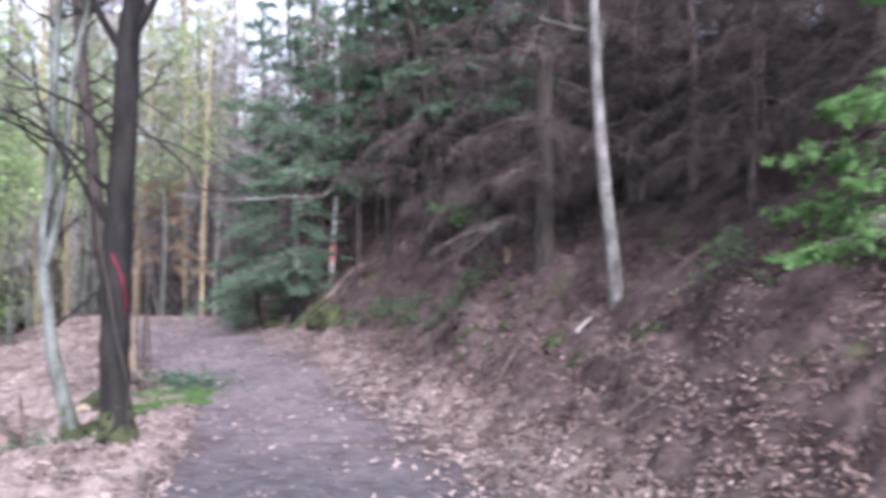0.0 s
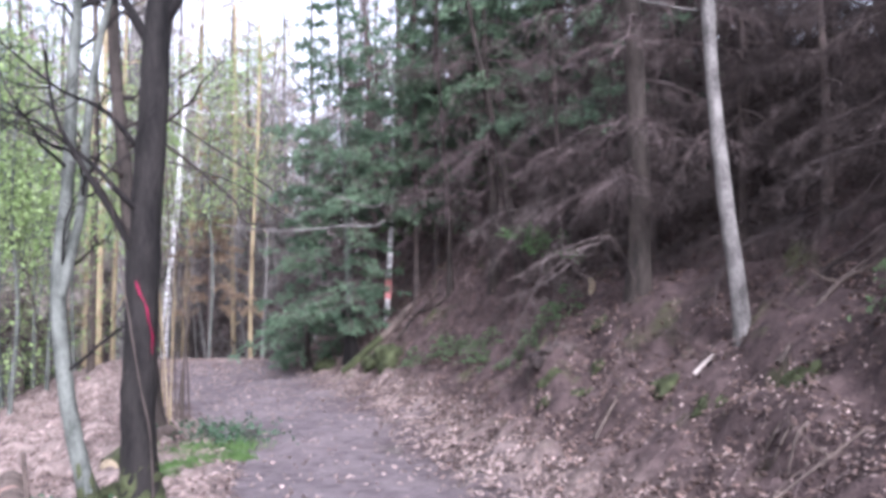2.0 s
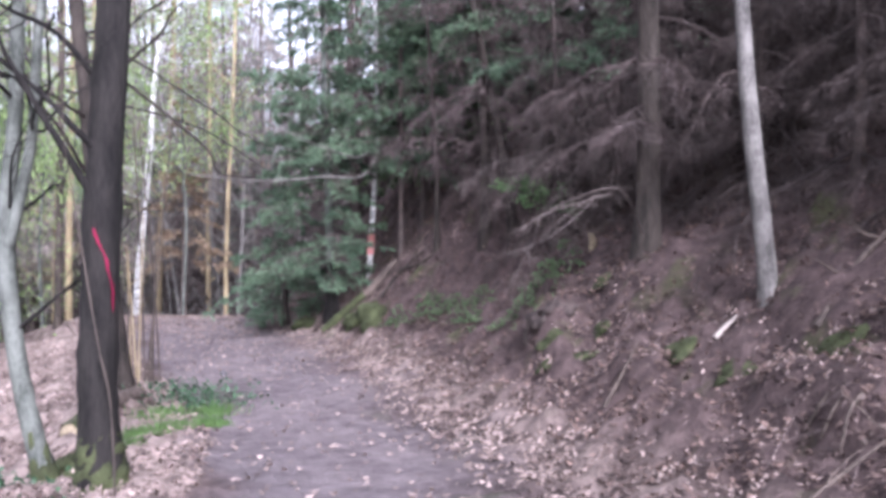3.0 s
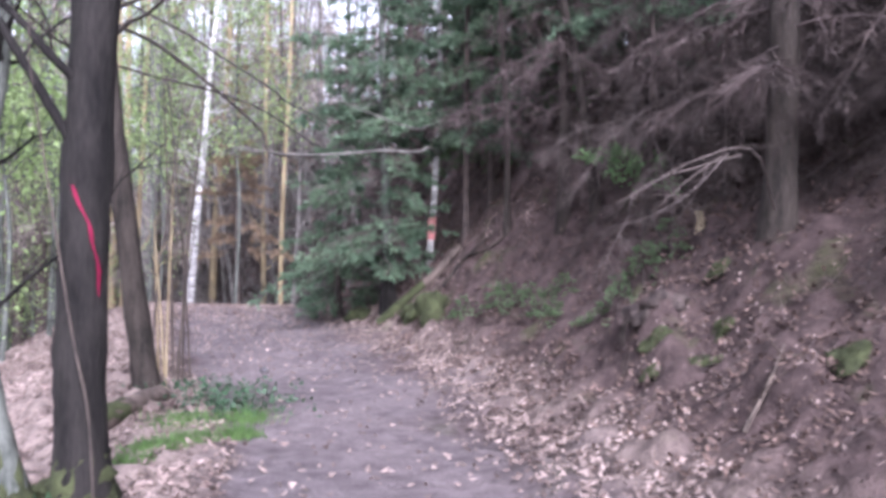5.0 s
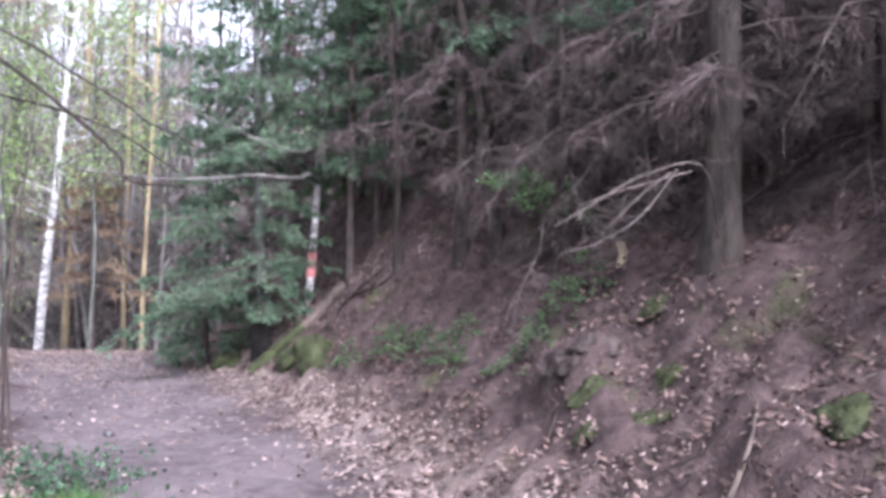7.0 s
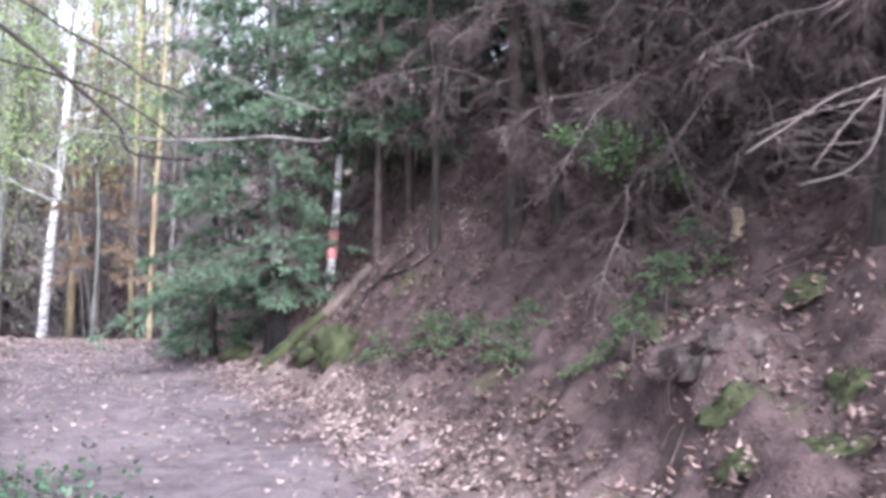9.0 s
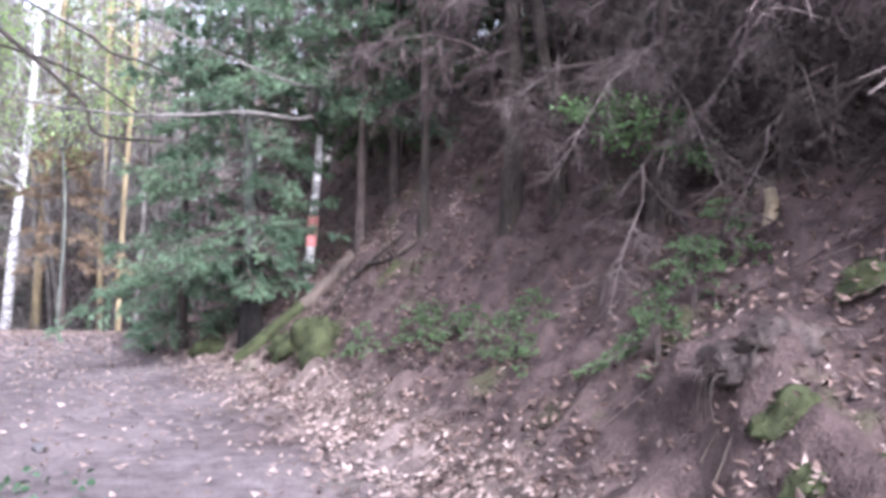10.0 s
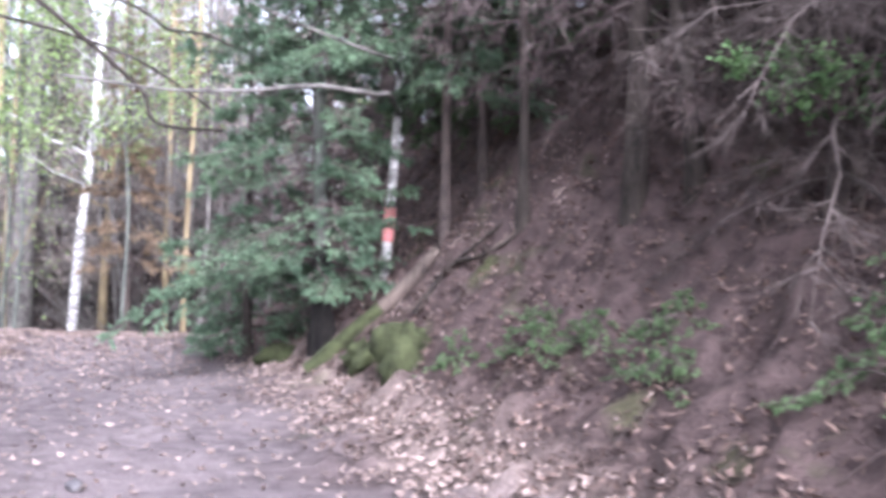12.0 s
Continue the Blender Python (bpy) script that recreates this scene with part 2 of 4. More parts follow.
# ---- the lie of the land ----
TOE_Y = [-40, 0, 4.5, 7, 8.7, 11.3, 12.7, 16, 20.5, 26, 34, 60]
TOE_X = [2.0, 1.5, 0.95, 0.35, -0.2, -0.95, -1.5, -2.75, -4.3, -5.6, -6.2, -8]
EDGE_X = [-1.2, -1.3, -1.75, -2.2, -2.55, -3.8, -4.6, -6.0, -7.7, -10, -15, -40]
LINE_Z = [1.5, 0.05, -0.24, -0.37, -0.41, -0.4, -0.4, -0.43, -0.47, -0.9, -2.4, -6.0]
HOLLOWS = [(0.25, 9.95, 0.22, 0.14), (0.1, 10.4, 0.16, 0.09), (1.45, 6.35, 0.2, 0.12), (2.0, 6.2, 0.25, 0.14), (1.3, 7.0, 0.18, 0.1), (0.2, 11.7, 0.12, 0.12), (0.75, 8.3, 0.2, 0.07), (0.9, 9.6, 0.3, 0.1), (1.7, 7.3, 0.25, 0.08)]


def height(x, y):
    """Ground height: a trodden path, a bank rising beside it and a slope falling away on the other side."""
    x, y = np.asarray(x, float), np.asarray(y, float)
    toe, edge, line = (np.interp(y, TOE_Y, c) for c in (TOE_X, EDGE_X, LINE_Z))
    up, down = x - toe, edge - x
    bank = np.interp(up, [-0.6, 0, 0.5, 1.0, 2.0, 4.0, 5.5, 8, 16, 40, 400], [0, 0.07, 0.31, 0.66, 1.42, 2.7, 3.15, 3.5, 4.3, 5, 8])
    bank = bank * np.interp(y, [8, 9.5, 12.5, 15, 22, 30], [1, 1.05, 1.08, 1.55, 1.6, 0.8])
    fall = np.interp(down, [-0.3, 0, 1.0, 2.5, 6, 20, 60, 400], [0, 0.04, -0.06, -0.55, -2.2, -6, -12, -16])
    z = line + np.where(up > -0.6, bank, 0) + np.where(down > -0.3, fall, 0)
    near = np.clip(1.2 - np.hypot(x, y - 8) / 60, 0.2, 1)
    rough = np.clip(np.maximum(up, down) / 0.8, 0.08, 1)
    lump = 0.075 * np.sin(1.7 * x + 0.6 * y) * np.sin(1.3 * y - 0.5 * x + 1) + 0.032 * np.sin(4.1 * x + 1.3 + 1.1 * y) * np.sin(3.3 * y - 1.2 * x)
    lump += 0.02 * np.sin(9.3 * x + 2.1 * y) * np.sin(8.1 * y + 3.7 * x + 2)
    for a, b, r, d in HOLLOWS:
        k = (np.abs(x - a) < 2) & (np.abs(y - b) < 2)
        u, v = (x - a) / r, (y - b) / (r * 1.5)
        lump = lump + np.where(k, 1.5 * d * (np.exp(-((u - 0.75) ** 2) - v**2) - 1.2 * np.exp(-((u + 0.3) ** 2) * 1.5 - v**2)), 0)
    return z + lump * rough * near

# ---- trees ----


def boughs(rng, wood, spray, base, out, length, droop, fan, r0, green, density=1.0, leaf=0.06, needle_from=0.25, per=330, thick=1.0, fuzz=0):
    """Boughs of a conifer: each a drooping limb with side twigs, and needle sprays on the twigs where it is alive."""
    for b, o, L, dr, g in zip(base, out, length, droop, green):
        t = np.linspace(0, 1, 6)[:, None]
        line = b + o * L * t + np.array([0, 0, -1.0]) * dr * L * t**1.7
        line[1:] += rng.normal(0, 0.025 * L, (5, 3))
        tube(wood, line, r0 * L * np.linspace(1, 0.15, 6), 4, cap=False)
        n = max(4, int(L * 19 * density))
        k = rng.uniform(0.12, 1, n)
        at = np.stack([np.interp(k, t[:, 0], line[:, c]) for c in range(3)], 1)
        lat = unit(np.cross(o, [0, 0, 1.0]))
        sgn = np.where(rng.random(n) < 0.5, -1, 1)[:, None]
        way = unit(o * rng.uniform(0.35, 0.9, (n, 1)) + lat * sgn * rng.uniform(0.5, 1.0, (n, 1)) + np.array([0, 0, -1.0]) * rng.uniform(0.0, 0.75, (n, 1)))
        tl = fan * L * (1.1 - 0.75 * k) * rng.uniform(0.5, 1.2, n)
        twigs(wood, at, way, tl, (0.004 + 0.002 * L) * thick, 0.5)
        m = n * 2
        pick = rng.integers(0, n, m)
        f = rng.uniform(0.2, 0.95, m)[:, None]
        sub = at[pick] + way[pick] * tl[pick][:, None] * f
        sway = unit(way[pick] + rng.normal(0, 0.55, (m, 3)) + np.array([0, 0, -0.25]))
        sl = tl[pick] * rng.uniform(0.2, 0.5, m)
        twigs(wood, sub, sway, sl, 0.003 * thick, 0.4, True)
        if fuzz:
            q = int(L * fuzz * density)
            pick = rng.integers(0, n, q)
            st = at[pick] + way[pick] * (tl[pick] * rng.uniform(0.1, 1.0, q))[:, None]
            st[:, 2] -= 0.2 * tl[pick]
            nd = unit(way[pick] * 0.7 + rng.normal(0, 0.6, (q, 3)) + np.array([0, 0, -0.35]))
            blades(wood, st, nd, unit(np.cross(nd, rng.normal(0, 1, (q, 3)))), rng.uniform(0.08, 0.28, q) * max(1.0, thick / 2), 0.0055 * thick)
        if g > 0:
            count = int(L * per * density * g)
            which = rng.integers(0, n + m, count)
            a2, w2, l2, k2 = np.vstack([at, sub]), np.vstack([way, sway]), np.r_[tl, sl], np.r_[k, k[pick]]
            keep = k2[which] > needle_from
            which = which[keep]
            c = len(which)
            st = a2[which] + w2[which] * (l2[which] * rng.uniform(0, 1, c))[:, None]
            st[:, 2] -= 0.12 * l2[which]
            nd = unit(w2[which] + rng.normal(0, 0.45, (c, 3)))
            blades(spray, st, nd, unit(np.cross(nd, rng.normal(0, 0.5, (c, 3)) + [0, 0, 1])), leaf * rng.uniform(0.7, 1.5, c), leaf * 0.2)


def conifer(name, rng, place, label, h, r0, low, spread, count, dead_to, green_mat=needles, wood_mat=twig_brown, bark=bark_spruce, density=1.0, leaf=0.06, lean=(0, 0), droop=(0.15, 0.5), group="", top_leaf=0.14, thick=1.0, per=330, fuzz=0):
    """A spruce: trunk, dead lower boughs and live upper boughs."""
    tree = thing(name, place, label, "tree", group)
    s = Soup()
    z = np.linspace(-0.35, h, 16)
    k = np.clip(z / h, 0, 1)
    line = np.stack([lean[0] * k * h + 0.03 * np.sin(z * 1.3), lean[1] * k * h + 0.03 * np.cos(z * 1.1), z], 1)
    tube(s, line, r0 * (1 - 0.85 * k) * (1 + 0.5 * np.exp(-np.clip(z, 0, 9) * 6)), 12, rng, 0.05)
    part("trunk", s, bark, tree)
    for kind, lo, hi, n, lf, dens in (("dead_crown", low, dead_to, count, leaf, density), ("crown_wood", max(low, dead_to), h * 0.97, int(count * 0.8), None, density * 0.35)):
        if hi <= lo:
            continue
        wood, spray = Soup(), Soup()
        zz = np.sort(rng.uniform(lo, hi, n))
        az = np.arange(n) * 2.4 + rng.normal(0, 0.5, n)
        base = np.stack([np.interp(zz, z, line[:, c]) for c in range(3)], 1)
        rise = rng.uniform(-0.25, 0.15, n)
        out = unit(np.stack([np.cos(az), np.sin(az), rise], 1))
        length = spread * np.clip(1.05 - zz / h, 0.12, 1) ** 0.8 * rng.uniform(0.55, 1.15, n)
        live = kind == "crown_wood"
        boughs(rng, wood, spray, base, out, length, rng.uniform(*droop, n), 0.34, 0.011, np.ones(n) * (1.0 if live else 0), dens if live else density, top_leaf if live else leaf, 0.25, per, thick, 0 if live else fuzz)
        part(kind, wood, wood_mat if not live else twig_brown, tree, kind="stuff")
        if spray.n:
            part("crown", spray, green_mat, tree, smooth=False, kind="stuff")
    return tree


def green_spruce(name, rng, place, label, h, r0, low, spread, count, density, leaf, green_mat=needles, lean=(0, 0), droop=(0.1, 0.45), bare=0.2, per=1300, skew=0.0, bark=bark_spruce, dark_foot=0.0):
    """A young spruce, green nearly to the ground."""
    tree = thing(name, place, label, "tree")
    s = Soup()
    z = np.linspace(-0.35, h, 14)
    k = np.clip(z / h, 0, 1)
    line = np.stack([lean[0] * k * h, lean[1] * k * h, z], 1)
    tube(s, line, r0 * (1 - 0.9 * k) * (1 + 0.5 * np.exp(-np.clip(z, 0, 9) * 6)), 10, rng, 0.05)
    part("trunk", s, bark, tree)
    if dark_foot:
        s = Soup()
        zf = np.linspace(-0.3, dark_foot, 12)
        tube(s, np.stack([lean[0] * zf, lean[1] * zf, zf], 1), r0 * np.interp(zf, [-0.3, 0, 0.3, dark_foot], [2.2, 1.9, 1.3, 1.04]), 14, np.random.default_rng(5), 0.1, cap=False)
        part("trunk_foot", s, bark_dark, tree, "black bark at the foot")
    wood, spray = Soup(), Soup()
    zz = np.sort(rng.uniform(low, h * 0.98, count))
    az = np.arange(count) * 2.4 + rng.normal(0, 0.4, count)
    base = np.stack([np.interp(zz, z, line[:, c]) for c in range(3)], 1)
    out = unit(np.stack([np.cos(az), np.sin(az), rng.uniform(-0.1, 0.3, count)], 1))
    length = spread * np.clip(1.05 - zz / h, 0.1, 1) ** 0.75 * rng.uniform(0.6, 1.15, count) * (1 - skew * np.clip(np.cos(az), -0.3, 1))
    boughs(rng, wood, spray, base, out, length, rng.uniform(*droop, count), 0.36, 0.010, rng.uniform(0.5, 1.2, count), density, leaf, bare, per)
    part("crown_wood", wood, twig_brown, tree, kind="stuff")
    part("crown", spray, green_mat, tree, smooth=False, kind="stuff")
    return tree


def stem(s, points, r_base, r_top, rng, steps=26, sides=14, flare=0.35, knobs=0.05):
    line = bend_line(points, steps)
    up = line[:, 2] - line[0, 2]
    tube(s, line, np.linspace(r_base, r_top, steps) * (1 + flare * np.exp(-np.clip(up, 0, 9) * 5)), sides, rng, knobs)
    return line


def spread_limbs(rng, s, line, lo, hi, count, length, radius, rise=0.5, twig=10, ends=None):
    """Bare limbs off a stem, each with finer twigs; the twig ends are gathered for leaves."""
    n, whole = len(line), s
    for _ in range(count):
        if isinstance(whole, list):
            s = Soup()
            whole.append(s)
        i = int(rng.uniform(lo, hi) * (n - 1))
        a = rng.uniform(0, 2 * np.pi)
        o = unit(np.array([np.cos(a), np.sin(a), rise * rng.uniform(0.3, 1.6)]))
        L = length * rng.uniform(0.5, 1.2)
        t = np.linspace(0, 1, 7)[:, None]
        limb = line[i] + o * L * t + np.array([0, 0, 1.0]) * 0.2 * L * t**2
        limb[1:] += np.cumsum(rng.normal(0, 0.035 * L, (6, 3)), 0)
        tube(s, limb, radius * np.linspace(1, 0.2, 7), 5, cap=False)
        k = rng.uniform(0.2, 1, twig)
        at = np.stack([np.interp(k, t[:, 0], limb[:, c]) for c in range(3)], 1)
        way = unit(o + rng.normal(0, 0.7, (twig, 3)))
        tl = L * rng.uniform(0.15, 0.45, twig)
        twigs(s, at, way, tl, radius * 0.3, -0.2, True)
        pick = rng.integers(0, twig, twig * 2)
        f = rng.uniform(0.3, 1, twig * 2)[:, None]
        at2 = at[pick] + way[pick] * tl[pick][:, None] * f
        way2 = unit(way[pick] + rng.normal(0, 0.6, (twig * 2, 3)))
        twigs(s, at2, way2, tl[pick] * 0.5, radius * 0.18, -0.2, True)
        if ends is not None:
            ends += [at + way * tl[:, None], at2 + way2 * tl[pick][:, None] * 0.4]


def leafy(rng, s, ends, per, size, scatter):
    e = np.concatenate(ends)
    st = np.repeat(e, per, 0) + rng.normal(0, scatter, (len(e) * per, 3))
    w = rand_unit(rng, len(st), -0.3)
    blades(s, st, w, unit(np.cross(w, rand_unit(rng, len(st), 1.5))), size * rng.uniform(0.6, 1.3, len(st)), size * 0.6)


def broadleaf(name, rng, place, label, points, r_base, r_top, bark, limbs, length, leaves=0, leaf_size=0.08, group="", radius=0.03, lo=0.25, scatter=0.2, joined=False):
    """A leafy or bare broadleaved tree on a bent stem; points are relative to its foot."""
    tree = thing(name, place, label, "tree", group)
    s, w, l = Soup(), Soup() if joined else [], Soup()
    line = stem(s, points, r_base, r_top, rng)
    part("trunk", s, bark, tree)
    ends = []
    spread_limbs(rng, w, line, lo, 1.0, limbs, length, radius, 0.6, 10, ends)
    if joined:
        part("crown_wood", w, bark, tree, kind="stuff")
    for one in () if joined else w:
        part("limb", one, bark, tree)
    if leaves:
        leafy(rng, l, ends, leaves, leaf_size, scatter)
        part("crown", l, leaf_fresh, tree, smooth=False, kind="stuff")
    return tree


def limb(s, points, r0, r1, rng, steps=14, sides=7):
    tube(s, bend_line(points, steps), np.linspace(r0, r1, steps), sides, rng, 0.06)


def foot(x, y):
    return (x, y, float(height(x, y)))


# ---- the ground ----


def build_ground():
    xs = np.concatenate([-np.geomspace(420, 9.6, 26), np.arange(-9.4, 7.0, 0.065), np.geomspace(7.2, 420, 26)])
    ys = np.concatenate([-np.geomspace(420, 4.5, 18), np.arange(-4.2, 2.0, 0.1), np.arange(2.0, 24.0, 0.075), np.geomspace(24.2, 460, 34)])
    gx, gy = np.meshgrid(xs, ys)
    z = height(gx, gy)
    toe, edge = np.interp(gy, TOE_Y, TOE_X), np.interp(gy, TOE_Y, EDGE_X)
    wob = 0.16 * np.sin(2.3 * gy + 0.7) + 0.1 * np.sin(5.1 * gy + gx)
    on_path = np.clip((toe + 0.1 - gx + wob) / 0.9, 0, 1) * np.clip((gx - edge + wob) / 0.4, 0, 1)
    verge = np.clip((edge + 0.3 - gx) / 0.4, 0, 1) + np.clip(1 - abs(gx - toe - 0.1) / 0.5, 0, 1) * 0.6
    # painted shade on the near path, fading out with y
    path_shade = np.clip((8.6 - gy + 0.7 * np.sin(1.9 * gx) + 0.3 * np.sin(4.3 * gx + gy)) / 3.2, 0, 0.8)
    rng = np.random.default_rng(3)
    clod = rng.normal(0, 1, z.shape)
    clod = clod + np.roll(clod, 1, 0) + np.roll(clod, 1, 1) + np.roll(clod, (1, 1), (0, 1))
    soft = clod
    for _ in range(3):
        soft = (soft + np.roll(soft, 1, 0) + np.roll(soft, -1, 0) + np.roll(soft, 1, 1) + np.roll(soft, -1, 1)) / 5
    z = z + soft * np.where(on_path > 0.3, 0.002, 0.022) * (np.hypot(gx, gy - 9) < 16)
    z = z + clod * np.where(on_path > 0.5, 0.0025, 0.012) * (np.hypot(gx, gy - 9) < 16)
    s = Soup()
    w = len(xs)
    i, j = np.meshgrid(np.arange(len(ys) - 1), np.arange(w - 1), indexing="ij")
    a = (i * w + j).ravel()
    s.add(np.stack([gx, gy, z], -1).reshape(-1, 3), np.stack([a, a + 1, a + w + 1, a + w], 1))
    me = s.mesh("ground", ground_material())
    for name, values in (("path", on_path), ("verge", np.clip(verge, 0, 1)), ("path_shade", path_shade)):
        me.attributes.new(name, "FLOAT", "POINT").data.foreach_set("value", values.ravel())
    tagged(new("ground", me), "trodden brown earth path below a needle-strewn bank", "ground", kind="structure")


build_ground()

# ---- trees beside the path ----


def marked_tree():
    rng = np.random.default_rng(11)
    base = np.array(foot(-2.69, 7.47))
    tree = thing("tree", base + [-0.045, 0, 0], "dark tree with red paint stripe and mossy foot by the path", "tree")
    s, w = Soup(), Soup()
    pts = np.array([(-2.68, 7.47, -0.75), (-2.69, 7.46, -0.3), (-2.70, 7.45, 0.27), (-2.68, 7.45, 1.01), (-2.64, 7.45, 1.85), (-2.59, 7.45, 2.59), (-2.56, 7.45, 3.17), (-2.47, 7.45, 3.8), (-2.4, 7.45, 5.2), (-2.3, 7.5, 7.5)]) - base
    line = bend_line(pts, 60)
    up = line[:, 2]
    girth = np.interp(up, [-0.4, 0, 0.4, 1.5, 3.4, 7.8], [0.18, 0.16, 0.125, 0.115, 0.10, 0.04]) * (1 + 0.10 * np.exp(-((up - 1.75) / 0.13) ** 2) + 0.08 * np.exp(-((up - 2.6) / 0.1) ** 2))
    tube(s, line, girth, 20, rng, 0.035)
    part("trunk", s, bark_dark, tree)
    for p, r in (([(-2.56, 7.45, 3.1), (-2.34, 7.45, 3.47), (-2.18, 7.4, 3.8), (-1.9, 7.3, 4.8)], 0.05), ([(-2.58, 7.45, 2.95), (-2.8, 7.4, 3.35), (-2.95, 7.35, 3.8), (-3.1, 7.2, 4.6)], 0.045), ([(-2.68, 7.4, 1.42), (-2.86, 7.3, 1.79), (-3.05, 7.25, 2.13), (-3.2, 7.2, 2.45), (-3.3, 7.2, 3.0)], 0.028), ([(-2.66, 7.4, 1.75), (-2.8, 7.3, 1.92), (-2.97, 7.3, 2.1), (-3.3, 7.2, 2.38), (-3.6, 7.2, 2.5)], 0.026), ([(-2.66, 7.42, 2.2), (-2.9, 7.3, 2.5), (-3.2, 7.2, 2.65), (-3.6, 7.1, 3.0)], 0.022)):
        line2 = bend_line(np.array(p) - base, 14)
        w = Soup()
        limb(w, np.array(p) - base, r, r * 0.3, rng)
        spread_limbs(rng, w, line2, 0.4, 1.0, 5, 0.5, r * 0.3, 0.3, 6)
        part("limb", w, bark_dark, tree)
    m = Soup()
    k = np.linspace(0, 1, 12)
    mark = bend_line(np.array([(-2.675, 7.45, 1.27), (-2.61, 7.45, 1.10), (-2.585, 7.45, 0.95), (-2.562, 7.45, 0.74)]) - base, 12)
    cx = np.interp(mark[:, 2], up, line[:, 0])
    cy = np.interp(mark[:, 2], up, line[:, 1])
    r = np.interp(mark[:, 2], up, girth) * 1.035 + 0.004
    rows = []
    for off in (-1, -0.4, 0.4, 1):
        dx = np.clip((mark[:, 0] - cx) / r, -0.9, 0.9)
        ang = np.arcsin(dx) + off * (0.008 + 0.005 * np.sin(k * 17 + off)) / r
        rows.append(np.stack([cx + np.sin(ang) * r, cy - np.cos(ang) * r, mark[:, 2]], 1))
    v = np.stack(rows, 1).reshape(-1, 3)
    f = [[i * 4 + j, i * 4 + j + 1, i * 4 + j + 5, i * 4 + j + 4] for i in range(11) for j in range(3)]
    m.add(v, f)
    part("paint_mark", m, paint_red, tree, "bright red paint stripe")
    b = Soup()
    zz = np.linspace(-0.2, 0.34, 12)
    c = np.stack([np.interp(zz, up, line[:, 0]), np.interp(zz, up, line[:, 1]), zz], 1)
    tube(b, c, np.interp(zz, up, girth) * (1 + 0.035) + np.linspace(0.03, -0.012, 12), 18, rng, 0.10, cap=False)
    part("moss", b, moss, tree, "green moss round the foot of the trunk")


def forked_tree():
    rng = np.random.default_rng(12)
    base = np.array(foot(-3.13, 7.62))
    tree = thing("tree", base, "slim grey-green forked tree with a mossy foot on the verge", "tree")
    s, w, b = Soup(), [], Soup()
    main = stem(s, np.array([(-3.10, 7.62, -0.60), (-3.17, 7.62, -0.38), (-3.27, 7.62, 0.00), (-3.37, 7.62, 0.51), (-3.43, 7.62, 1.26), (-3.36, 7.62, 2.01), (-3.33, 7.62, 2.76), (-3.29, 7.62, 3.36), (-3.24, 7.62, 4.05), (-3.10, 7.62, 5.65)]) - base, 0.076, 0.027, rng, 50, 14, 0.25, 0.04)
    two = stem(s, np.array([(-3.42, 7.62, 1.13), (-3.36, 7.60, 1.31), (-3.23, 7.58, 1.86), (-3.16, 7.53, 2.51), (-3.08, 7.53, 3.06), (-2.95, 7.53, 3.65), (-2.84, 7.44, 4.76)]) - base, 0.045, 0.018, rng, 30, 10, 0, 0.04)
    part("trunk", s, bark_grey, tree)
    ends = []
    spread_limbs(rng, w, main, 0.35, 1, 12, 1.0, 0.016, 0.6, 7, ends)
    spread_limbs(rng, w, two, 0.2, 1, 8, 0.9, 0.014, 0.6, 7, ends)
    for one in w:
        part("limb", one, bark_dark, tree)
    tube(b, main[2:11] + [0.0, 0, 0], np.linspace(0.105, 0.06, 9), 14, rng, 0.1, cap=False)
    part("moss", b, moss, tree, "green moss round the foot of the trunk")


